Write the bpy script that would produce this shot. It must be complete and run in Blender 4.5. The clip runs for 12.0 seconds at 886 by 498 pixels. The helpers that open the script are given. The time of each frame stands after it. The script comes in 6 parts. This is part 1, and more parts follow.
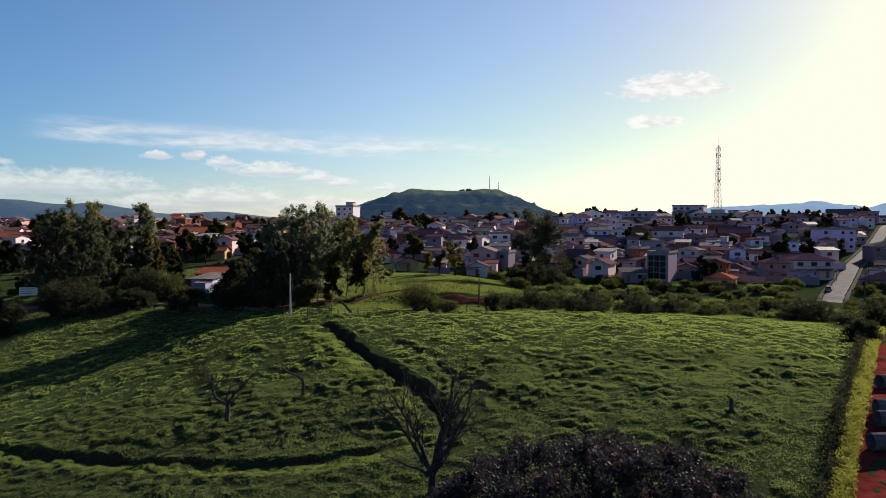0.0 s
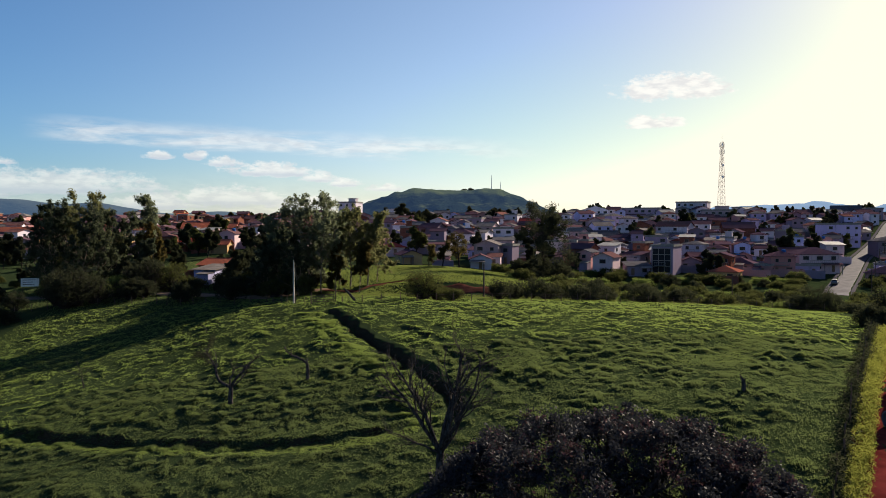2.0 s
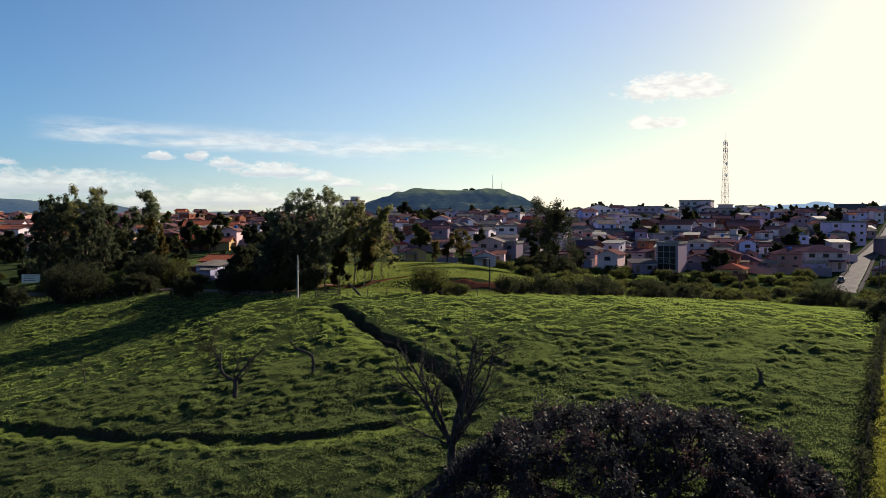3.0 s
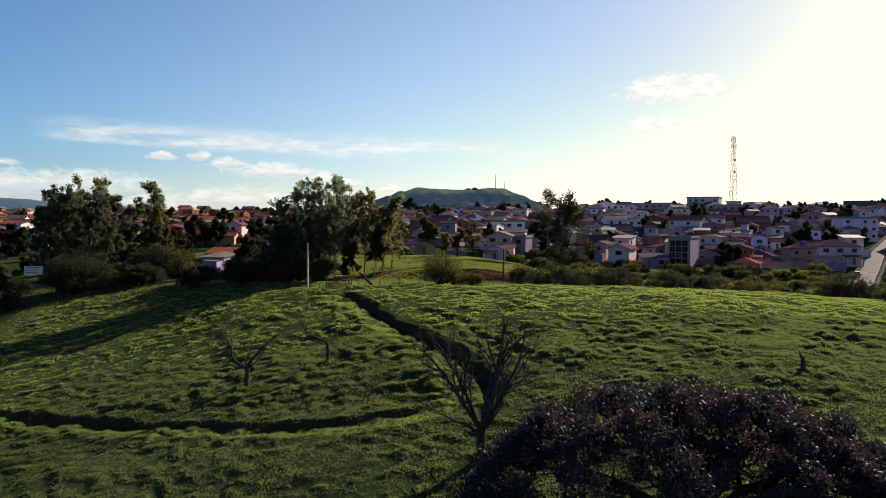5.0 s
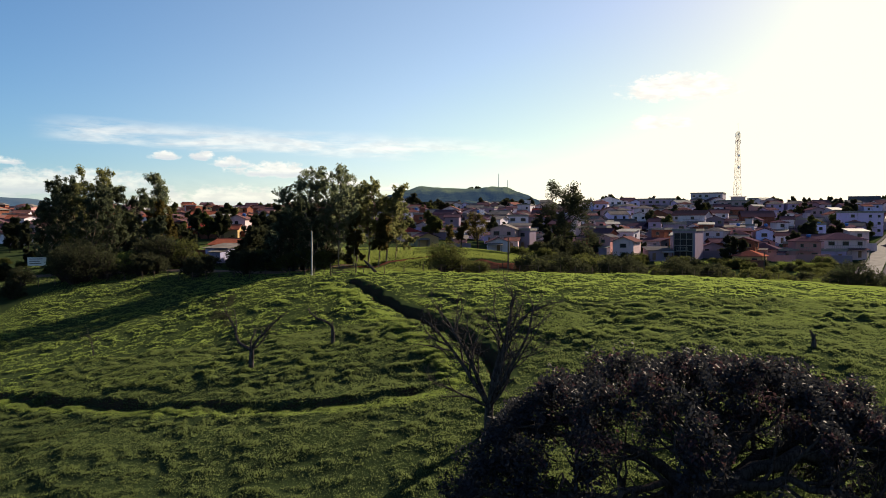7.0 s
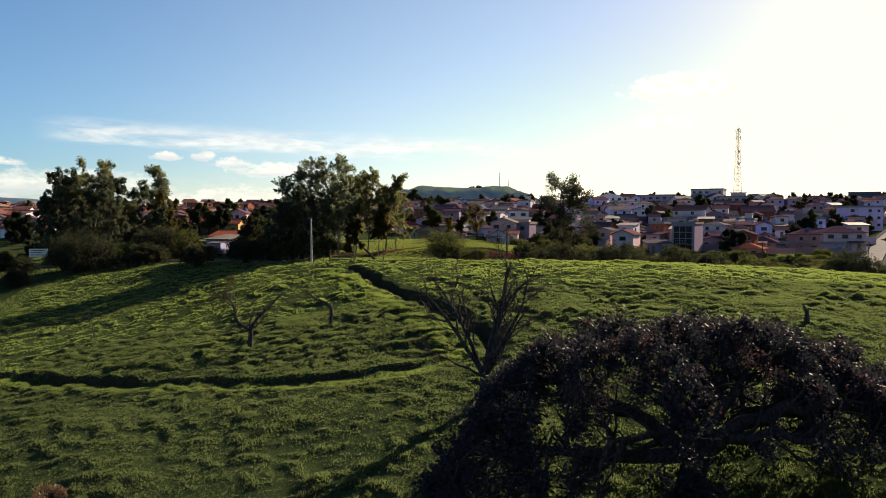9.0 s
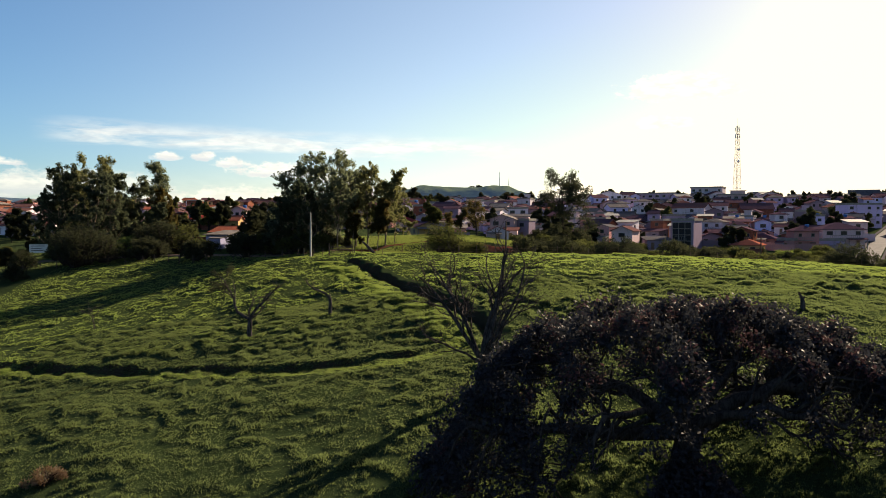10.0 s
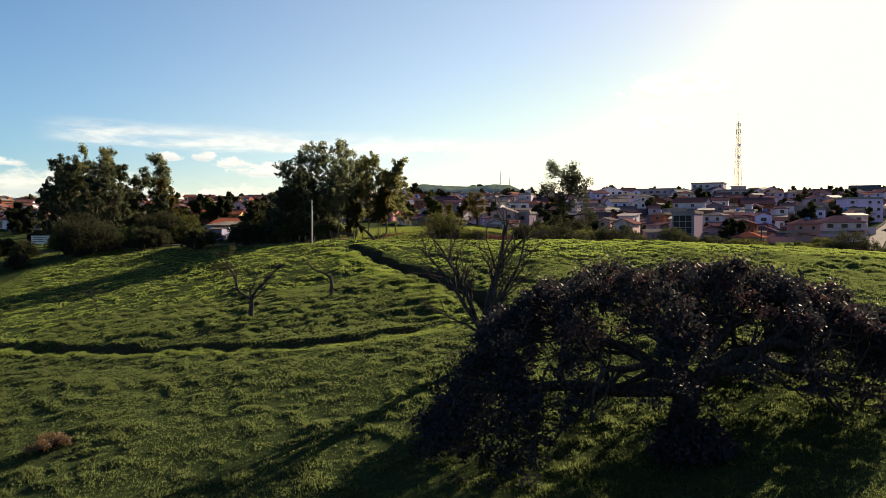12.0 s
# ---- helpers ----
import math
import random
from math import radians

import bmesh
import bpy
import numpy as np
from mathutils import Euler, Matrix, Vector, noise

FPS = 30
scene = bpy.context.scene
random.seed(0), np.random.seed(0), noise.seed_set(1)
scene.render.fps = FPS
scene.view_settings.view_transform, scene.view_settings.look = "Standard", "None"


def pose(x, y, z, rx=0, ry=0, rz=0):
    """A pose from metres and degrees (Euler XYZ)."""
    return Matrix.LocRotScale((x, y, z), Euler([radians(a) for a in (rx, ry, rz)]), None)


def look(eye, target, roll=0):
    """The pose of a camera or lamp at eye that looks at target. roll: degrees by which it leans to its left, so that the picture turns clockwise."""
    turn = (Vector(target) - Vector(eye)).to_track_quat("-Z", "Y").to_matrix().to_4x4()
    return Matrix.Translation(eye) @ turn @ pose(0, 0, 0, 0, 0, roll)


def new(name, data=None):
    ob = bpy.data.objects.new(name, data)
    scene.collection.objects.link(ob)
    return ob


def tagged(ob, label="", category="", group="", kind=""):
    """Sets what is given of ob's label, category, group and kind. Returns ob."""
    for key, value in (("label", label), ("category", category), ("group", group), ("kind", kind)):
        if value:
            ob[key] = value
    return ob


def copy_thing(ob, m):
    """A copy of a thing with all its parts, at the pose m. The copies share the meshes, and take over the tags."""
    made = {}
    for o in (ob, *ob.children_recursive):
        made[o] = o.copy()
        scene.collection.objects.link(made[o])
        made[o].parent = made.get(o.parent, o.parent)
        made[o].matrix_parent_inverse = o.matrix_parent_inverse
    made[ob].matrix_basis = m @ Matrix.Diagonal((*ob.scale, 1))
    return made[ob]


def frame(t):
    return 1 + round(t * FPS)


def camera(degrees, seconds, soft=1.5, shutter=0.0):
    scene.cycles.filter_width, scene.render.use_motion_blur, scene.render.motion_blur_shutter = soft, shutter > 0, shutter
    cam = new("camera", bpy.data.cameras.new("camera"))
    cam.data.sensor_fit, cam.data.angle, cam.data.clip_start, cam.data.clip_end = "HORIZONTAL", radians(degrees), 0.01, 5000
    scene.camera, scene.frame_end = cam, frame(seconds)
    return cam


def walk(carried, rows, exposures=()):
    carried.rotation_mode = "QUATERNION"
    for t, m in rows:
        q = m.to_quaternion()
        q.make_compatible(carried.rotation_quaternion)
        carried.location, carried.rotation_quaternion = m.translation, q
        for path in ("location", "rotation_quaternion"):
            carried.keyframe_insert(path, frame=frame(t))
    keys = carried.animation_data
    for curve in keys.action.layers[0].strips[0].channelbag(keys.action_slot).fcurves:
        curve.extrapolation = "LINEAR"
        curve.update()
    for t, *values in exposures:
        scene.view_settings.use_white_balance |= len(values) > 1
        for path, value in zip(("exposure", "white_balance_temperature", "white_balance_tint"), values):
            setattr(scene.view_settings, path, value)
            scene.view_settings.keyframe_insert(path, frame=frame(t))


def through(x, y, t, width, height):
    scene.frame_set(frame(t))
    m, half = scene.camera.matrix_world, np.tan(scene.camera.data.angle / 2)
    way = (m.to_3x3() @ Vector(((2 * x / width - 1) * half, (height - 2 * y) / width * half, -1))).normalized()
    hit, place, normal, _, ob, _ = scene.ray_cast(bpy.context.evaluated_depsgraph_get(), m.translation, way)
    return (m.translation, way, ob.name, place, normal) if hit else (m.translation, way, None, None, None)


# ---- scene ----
cam = camera(58.8, 12.0, 0.4)
METRES, EYE, TILT, LEAN, TURN = 17.0, 25.0, -1.9, 0.0, 0.0
# the camera opens up a little on the way down
EXPOSURE = ((0.0, 1.13, 6600, 10), (3.0, 1.21, 6800, 10), (5.5, 1.32, 7050, 10), (9.5, 1.51, 7650, 10), (12.0, 1.58, 8000, 10))
ROWS = [
    (0.0, 0.0, 0.0, 0.0, -0.0, 0.0, 0.0),
    (0.5, -0.0006, 0.0011, -0.0342, 0.03, 0.01, 0.01),
    (1.0, -0.0051, 0.015, -0.0652, 0.06, 0.03, 0.0),
    (1.5, -0.0138, 0.0381, -0.0972, 0.09, 0.03, -0.01),
    (2.0, -0.0298, 0.0729, -0.1277, 0.13, 0.03, -0.03),
    (2.5, -0.0516, 0.118, -0.1578, 0.15, 0.05, -0.04),
    (3.0, -0.0794, 0.1705, -0.187, 0.19, 0.06, -0.06),
    (5.0, -0.1971, 0.3829, -0.3004, 0.32, 0.09, -0.14),
    (5.5, -0.2111, 0.4069, -0.3285, 0.38, 0.07, -0.14),
    (6.0, -0.2174, 0.4199, -0.357, 0.44, 0.07, -0.15),
    (6.5, -0.2179, 0.4234, -0.3855, 0.48, 0.06, -0.13),
    (8.5, -0.1981, 0.3965, -0.5063, 0.61, 0.06, -0.03),
    (9.0, -0.1908, 0.3829, -0.5359, 0.62, 0.07, -0.03),
    (9.5, -0.1842, 0.3695, -0.566, 0.63, 0.07, -0.03),
    (10.0, -0.1794, 0.3588, -0.5963, 0.63, 0.07, -0.01),
    (10.5, -0.1784, 0.3505, -0.6269, 0.64, 0.06, 0.0),
    (11.0, -0.1783, 0.3436, -0.6577, 0.67, 0.06, 0.01),
    (11.5, -0.1785, 0.3406, -0.6882, 0.68, 0.08, 0.03),
    (12.0, -0.1778, 0.3396, -0.7178, 0.7, 0.06, 0.06),
]
walk(cam, [(t, pose(0, 0, EYE, TILT, LEAN, TURN) @ pose(METRES * x, METRES * y, METRES * z, 90 + pitch, roll, yaw)) for t, x, y, z, yaw, pitch, roll in ROWS], EXPOSURE)

# ---- world, sun ----
SUN_AZ, SUN_EL = 40.0, 23.0   # degrees to the right of straight ahead, and above the level
world = bpy.data.worlds.new("world")
scene.world = world
world.use_nodes = True


class Nodes:
    """Short hand for building node trees."""

    def __init__(self, tree):
        self.tree = tree
        tree.nodes.clear()

    def add(self, kind, **sets):
        n = self.tree.nodes.new(kind)
        for k, v in sets.items():
            if k == "operation":
                n.operation = v
            elif k == "blend_type":
                n.blend_type = v
            elif k == "data_type":
                n.data_type = v
        return n

    def link(self, a, b):
        self.tree.links.new(a, b)

    def put(self, socket, v):
        if isinstance(v, bpy.types.NodeSocket):
            self.link(v, socket)
        elif v is not None:
            socket.default_value = v

    def math(self, op, a, b=None, c=None, clamp=False):
        n = self.add("ShaderNodeMath", operation=op)
        n.use_clamp = clamp
        for i, v in enumerate((a, b, c)):
            if v is not None:
                self.put(n.inputs[i], v)
        return n.outputs[0]

    def step(self, v, a, b):
        n = self.add("ShaderNodeMapRange")
        n.interpolation_type = "SMOOTHSTEP"
        for i, s in enumerate((v, a, b, 0.0, 1.0)):
            self.put(n.inputs[i], s)
        return n.outputs[0]

    def mix(self, f, a, b, blend="MIX"):
        n = self.add("ShaderNodeMix", data_type="RGBA")
        n.blend_type = blend
        n.clamp_factor = True
        self.put(n.inputs[0], f)
        self.put(n.inputs[6], a)
        self.put(n.inputs[7], b)
        return n.outputs[2]

    def noise(self, vec, scale, detail=4.0, rough=0.55, distort=0.0):
        n = self.add("ShaderNodeTexNoise")
        if vec is not None:
            self.link(vec, n.inputs["Vector"])
        n.inputs["Scale"].default_value, n.inputs["Detail"].default_value = scale, detail
        n.inputs["Roughness"].default_value, n.inputs["Distortion"].default_value = rough, distort
        return n.outputs["Fac"]

    def scaled(self, vec, x, y, z):
        n = self.add("ShaderNodeMapping")
        self.link(vec, n.inputs["Vector"])
        n.inputs["Scale"].default_value = (x, y, z)
        return n.outputs[0]

    def ramp(self, f, *stops):
        n = self.add("ShaderNodeValToRGB")
        e = n.color_ramp.elements
        while len(e) < len(stops):
            e.new(0.5)
        for k, (p, c) in zip(e, stops):
            k.position, k.color = p, (*c, 1)
        self.put(n.inputs[0], f)
        return n.outputs[0]


def build_sky():
    n = Nodes(world.node_tree)
    sky = n.add("ShaderNodeTexSky")
    sky.sky_type, sky.sun_disc = "NISHITA", False
    sky.sun_elevation, sky.sun_rotation = radians(SUN_EL), radians(SUN_AZ)
    sky.altitude, sky.air_density, sky.dust_density, sky.ozone_density = 800, 1.0, 1.0, 3.0
    way = n.add("ShaderNodeTexCoord").outputs["Generated"]
    sep = n.add("ShaderNodeSeparateXYZ")
    n.link(way, sep.inputs[0])
    x, y, z = sep.outputs
    flat = n.math("SQRT", n.math("ADD", n.math("MULTIPLY", x, x), n.math("MULTIPLY", y, y)))
    el = n.math("DIVIDE", z, n.math("MAXIMUM", flat, 0.01))
    az = n.math("ARCTAN2", x, y)
    comb = n.add("ShaderNodeCombineXYZ")
    n.link(az, comb.inputs[0])
    n.link(el, comb.inputs[1])
    dome = comb.outputs[0]
    # a long thin veil of high cloud
    line = n.math("SUBTRACT", el, n.math("MULTIPLY_ADD", az, -0.030, 0.095))
    fluff = n.noise(n.scaled(dome, 3.0, 22.0, 1.0), 3.0, 6.0, 0.6, 0.4)
    veil = n.math("MULTIPLY", n.step(n.math("ABSOLUTE", n.math("ADD", line, n.math("MULTIPLY_ADD", fluff, 0.03, -0.015))), 0.02, 0.0), n.step(fluff, 0.28, 0.62))
    veil = n.math("MULTIPLY", veil, n.math("MULTIPLY", n.step(az, -0.50, -0.42), n.step(az, 0.16, -0.05)))
    # fair-weather heaps, each (azimuth, height, half width, half height)
    rag = n.math("ADD", n.math("MULTIPLY", n.noise(n.scaled(dome, 1.0, 1.6, 1.0), 26.0, 7.0, 0.65), 2.6), n.math("MULTIPLY", n.noise(n.scaled(dome, 1.0, 1.8, 1.0), 80.0, 5.0, 0.65), 2.2))

    def heap(a, e, wa, we, soft=0.9, full=1.25):
        """A heap with a rounded top and a flatter base; also how far down in it a place lies."""
        h = n.math("DIVIDE", n.math("SUBTRACT", el, e), we)
        h = n.math("MULTIPLY", h, n.math("MULTIPLY_ADD", n.step(h, 0.1, -0.3), 1.1, 1.0))
        d = n.math("ADD", n.math("POWER", n.math("DIVIDE", n.math("SUBTRACT", az, a), wa), 2.0), n.math("POWER", n.math("ABSOLUTE", h), 2.0))
        return n.step(n.math("ADD", d, n.math("SUBTRACT", rag, 2.2)), full, full - soft), n.step(h, 0.35, -0.35)

    heaps, base = 0.0, 0.0
    for spot in ((-0.538, 0.068, 0.042, 0.009), (-0.348, 0.079, 0.020, 0.008), (-0.306, 0.080, 0.015, 0.010), (-0.272, 0.073, 0.026, 0.010), (-0.215, 0.063, 0.062, 0.014),
                 (-0.158, 0.055, 0.026, 0.011), (-0.125, 0.049, 0.026, 0.009), (-0.080, 0.043, 0.032, 0.008)):
        body, low = heap(*spot)
        heaps, base = n.math("MAXIMUM", heaps, body), n.math("MAXIMUM", base, n.math("MULTIPLY", body, low))
    # the bank along the skyline
    for spot in ((-0.47, 0.041, 0.125, 0.020), (-0.56, 0.033, 0.060, 0.014), (-0.35, 0.022, 0.060, 0.016), (-0.27, 0.028, 0.075, 0.018), (-0.16, 0.022, 0.075, 0.012)):
        body, low = heap(*spot, soft=1.3, full=1.75)
        heaps, base = n.math("MAXIMUM", heaps, n.math("MULTIPLY", body, 0.85)), n.math("MAXIMUM", base, n.math("MULTIPLY", body, low))
    big = n.math("MAXIMUM", heap(0.277, 0.160, 0.075, 0.026, 0.8)[0], heap(0.255, 0.121, 0.045, 0.012, 0.8)[0])
    thin = n.math("MULTIPLY", n.step(el, 0.075, 0.0), n.step(az, 0.05, -0.25))
    cover = n.math("MAXIMUM", n.math("MULTIPLY", veil, 0.55), n.math("MAXIMUM", n.math("MULTIPLY", heaps, 0.66), n.math("MAXIMUM", n.math("MULTIPLY", big, 0.8), n.math("MULTIPLY", thin, 0.35))))
    shade = n.noise(n.scaled(dome, 1.0, 3.0, 1.0), 40.0, 3.0)
    white = n.mix(n.step(shade, 0.35, 0.62), (7.3, 7.2, 7.3, 1), (9.4, 9.2, 8.8, 1))
    white = n.mix(n.math("MULTIPLY", base, 0.75), white, (5.3, 5.6, 6.7, 1))
    haze = n.mix(n.step(az, -0.70, 0.0), (0.56, 0.85, 1.10, 1), (0.99, 1.01, 1.05, 1))
    haze = n.mix(n.step(az, 0.0, 0.36), haze, (1.03, 0.945, 0.97, 1))
    toned = n.mix(1.0, sky.outputs[0], haze, "MULTIPLY")
    toned = n.mix(1.0, toned, (9.6, 9.1, 7.8, 1), "DARKEN")
    col = n.mix(cover, toned, white)
    bg = n.add("ShaderNodeBackground")
    n.link(col, bg.inputs[0])
    bg.inputs[1].default_value = 0.05
    out = n.add("ShaderNodeOutputWorld")
    n.link(bg.outputs[0], out.inputs[0])


build_sky()
sun = new("sun", bpy.data.lights.new("sun", "SUN"))
sun.data.energy, sun.data.angle, sun.data.color = 5.0, radians(0.6), (1.0, 0.88, 0.70)
sun_way = Vector((math.sin(radians(SUN_AZ)) * math.cos(radians(SUN_EL)), math.cos(radians(SUN_AZ)) * math.cos(radians(SUN_EL)), math.sin(radians(SUN_EL))))
sun.matrix_world = look(sun_way * 300, (0, 0, 0))


# ---- materials ----
def material(name, build):
    m = bpy.data.materials.new(name)
    m.use_nodes = True
    n = Nodes(m.node_tree)
    out = n.add("ShaderNodeOutputMaterial")
    n.link(build(n), out.inputs[0])
    return m


def surface(n, colour, rough=0.9, bump=None, strength=0.3, distance=0.05, metal=0.0, spec=0.0):
    b = n.add("ShaderNodeBsdfPrincipled")
    n.put(b.inputs["Base Color"], colour)
    n.put(b.inputs["Roughness"], rough)
    b.inputs["Metallic"].default_value = metal
    b.inputs["Specular IOR Level"].default_value = spec
    if bump is not None:
        k = n.add("ShaderNodeBump")
        k.inputs["Strength"].default_value, k.inputs["Distance"].default_value = strength, distance
        n.link(bump, k.inputs["Height"])
        n.link(k.outputs[0], b.inputs["Normal"])
    return b.outputs[0]


def place_of(n):
    return n.add("ShaderNodeNewGeometry").outputs["Position"]


def object_place(n):
    return n.add("ShaderNodeTexCoord").outputs["Object"]


def any_of(n):
    return n.add("ShaderNodeObjectInfo").outputs["Random"]


def island(n):
    return n.add("ShaderNodeNewGeometry").outputs["Random Per Island"]


def rgba(c):
    return (*c, 1)


def plain(name, c, rough=0.85, vary=0.25, scale=1.5, metal=0.0, bump=0.2, spec=0.0):
    """A worn, slightly uneven surface of one colour."""
    def build(n):
        p = object_place(n)
        f = n.noise(p, scale, 6.0, 0.65)
        g = n.noise(p, scale * 9, 3.0)
        col = n.mix(n.step(f, 0.3, 0.7), rgba([v * (1 - vary) for v in c]), rgba([min(1, v * (1 + vary * 0.6)) for v in c]))
        col = n.mix(n.math("MULTIPLY", n.step(g, 0.55, 0.75), 0.25), col, rgba([v * 0.5 for v in c]))
        return surface(n, col, rough, g, bump, 0.02, metal, spec)
    return material(name, build)


def ground_build(n):
    p = place_of(n)
    big = n.noise(p, 0.035, 5.0, 0.6, 0.3)
    mid = n.noise(p, 0.28, 5.0, 0.65, 0.5)
    fine = n.noise(p, 2.6, 5.0, 0.7)
    blades = n.noise(n.scaled(p, 1.0, 0.6, 1.0), 11.0, 4.0, 0.7)
    col = n.mix(n.step(big, 0.38, 0.62), rgba((0.0227, 0.0337, 0.0151)), rgba((0.0293, 0.0426, 0.0186)))
    col = n.mix(n.math("MULTIPLY", n.step(mid, 0.50, 0.72), 0.75), col, rgba((0.0351, 0.0483, 0.0213)))
    col = n.mix(n.math("MULTIPLY", n.step(mid, 0.44, 0.28), 0.6), col, rgba((0.0168, 0.0256, 0.0119)))
    col = n.mix(n.math("MULTIPLY", n.step(fine, 0.58, 0.72), 0.4), col, rgba((0.0293, 0.0293, 0.0143)))
    col = n.mix(n.math("MULTIPLY", n.step(blades, 0.52, 0.70), 0.5), col, rgba((0.0410, 0.0585, 0.0246)))
    col = n.mix(n.math("MULTIPLY", n.step(blades, 0.45, 0.30), 0.45), col, rgba((0.0118, 0.0175, 0.0080)))
    # bare red-brown earth where the ground is cut steeply
    up = n.add("ShaderNodeSeparateXYZ")
    n.link(n.add("ShaderNodeNewGeometry").outputs["True Normal"], up.inputs[0])
    bare = n.math("MULTIPLY", n.step(up.outputs[2], 0.84, 0.70), n.step(mid, 0.30, 0.42))
    col = n.mix(n.math("MULTIPLY", bare, 0.8), col, rgba((0.040, 0.026, 0.018)))
    h = n.math("ADD", n.math("MULTIPLY", fine, 0.6), n.math("MULTIPLY", blades, 0.5))
    return surface(n, col, 1.0, h, 0.9, 0.22, 0.0, 0.0)


def leaf_material(name, dark, light, through=0.35, rough=0.45, spec=0.4):
    """Leaves: colour varies from leaf to leaf, and some light comes through them."""
    def build(n):
        r = island(n)
        tree = any_of(n)
        col = n.mix(r, rgba(dark), rgba(light))
        col = n.mix(n.math("MULTIPLY", tree, 0.35), col, rgba([v * 0.55 for v in dark]))
        b = surface(n, col, rough, spec=spec)
        t = n.add("ShaderNodeBsdfTranslucent")
        n.link(n.mix(0.5, col, rgba((light[0] * 1.3, light[1] * 1.3, light[2]))), t.inputs[0])
        m = n.add("ShaderNodeMixShader")
        m.inputs[0].default_value = through
        n.link(b, m.inputs[1])
        n.link(t.outputs[0], m.inputs[2])
        return m.outputs[0]
    return material(name, build)


def bark_build(dark, light, scale=6.0):
    def build(n):
        p = object_place(n)
        f = n.noise(n.scaled(p, 1.0, 1.0, 0.25), scale, 5.0, 0.7, 0.5)
        g = n.noise(p, scale * 0.25, 3.0)
        col = n.mix(n.step(f, 0.35, 0.65), rgba(dark), rgba(light))
        col = n.mix(n.math("MULTIPLY", n.step(g, 0.55, 0.75), 0.5), col, rgba([v * 1.4 for v in light]))
        return surface(n, col, 0.9, f, 0.7, 0.06)
    return build


def tile_build(c, rust):
    """Clay roof tiles in courses, with darker and mossy patches."""
    def build(n):
        p = object_place(n)
        w = n.add("ShaderNodeTexWave")
        n.link(p, w.inputs["Vector"])
        w.bands_direction = "X"
        w.inputs["Scale"].default_value, w.inputs["Distortion"].default_value = 1.4, 0.6
        r = any_of(n)
        f = n.noise(p, 0.8, 6.0, 0.7)
        g = n.noise(p, 6.0, 3.0)
        col = n.mix(r, rgba(c), rgba([c[0] * 0.62, c[1] * 0.72, c[2] * 0.9]))
        col = n.mix(n.math("MULTIPLY", n.step(f, 0.48, 0.68), 0.75), col, rgba(rust))
        col = n.mix(n.math("MULTIPLY", n.step(g, 0.5, 0.7), 0.4), col, rgba([v * 0.45 for v in c]))
        h = n.math("ADD", n.math("MULTIPLY", w.outputs["Fac"], 0.7), n.math("MULTIPLY", g, 0.3))
        return surface(n, col, 0.85, h, 0.6, 0.07)
    return build


def wall_build(c, stain=(0.16, 0.14, 0.12), amount=0.5):
    """Painted render with rain stains and patches."""
    def build(n):
        p = object_place(n)
        r = any_of(n)
        f = n.noise(n.scaled(p, 1.0, 1.0, 0.35), 0.9, 6.0, 0.7, 0.3)
        g = n.noise(p, 7.0, 4.0)
        col = n.mix(r, rgba([min(0.8, v * 1.35) for v in c]), rgba([v * 0.65 for v in c]))
        col = n.mix(n.math("MULTIPLY", n.step(f, 0.50, 0.74), amount), col, rgba(stain))
        col = n.mix(n.math("MULTIPLY", n.step(g, 0.55, 0.7), 0.18), col, rgba([v * 0.5 for v in c]))
        return surface(n, col, 0.92, g, 0.25, 0.02)
    return build


def brick_build(n):
    p = object_place(n)
    f = n.noise(p, 1.0, 5.0, 0.7)
    g = n.noise(n.scaled(p, 1.0, 1.0, 3.0), 5.0, 4.0, 0.7)
    col = n.mix(n.step(f, 0.35, 0.65), rgba((0.13, 0.045, 0.033)), rgba((0.185, 0.072, 0.050)))
    col = n.mix(n.math("MULTIPLY", n.step(g, 0.5, 0.66), 0.5), col, rgba((0.22, 0.15, 0.12)))
    return surface(n, col, 0.95, g, 0.4, 0.03)


GROUND = material("pasture", ground_build)
KNOLL_SOIL = plain("dull_red_soil", (0.085, 0.034, 0.025), 0.95, 0.45, 0.5, bump=0.8)
SOIL = plain("red_soil", (0.125, 0.024, 0.022), 0.95, 0.45, 0.5, bump=0.8)
DIRT = plain("dirt_road", (0.17, 0.12, 0.09), 0.95, 0.3, 0.6, bump=0.5)
ASPHALT = plain("asphalt", (0.062, 0.056, 0.076), 0.9, 0.3, 0.4, bump=0.2, spec=0.03)
CONCRETE = plain("concrete", (0.21, 0.20, 0.19), 0.85, 0.25, 1.2)
PIPE = plain("concrete_pipe", (0.090, 0.083, 0.100), 0.85, 0.3, 1.4)
POLE = plain("pole_concrete", (0.46, 0.43, 0.38), 0.85, 0.2, 2.0)
WOOD = plain("weathered_wood", (0.085, 0.066, 0.054), 0.9, 0.4, 4.0)
WIRE = plain("rusty_wire", (0.07, 0.06, 0.055), 0.7, 0.3)
STEEL = plain("galvanised_steel", (0.45, 0.45, 0.46), 0.45, 0.2, 2.0, metal=0.7)
TOWER_RED = plain("tower_red", (0.16, 0.095, 0.105), 0.6, 0.2, 2.0)
TOWER_WHITE = plain("tower_white", (0.29, 0.28, 0.32), 0.6, 0.15, 2.0)
WHITE = plain("white_paint", (0.78, 0.77, 0.74), 0.7, 0.1, 2.0)
KERB = plain("kerb_paint", (0.105, 0.095, 0.105), 0.95, 0.25, 2.0)
CAR_PAINT = plain("car_paint", (0.13, 0.13, 0.145), 0.35, 0.05, 2.0, bump=0.0, spec=0.4)
CABLE = plain("cable", (0.03, 0.03, 0.03), 0.6, 0.1)
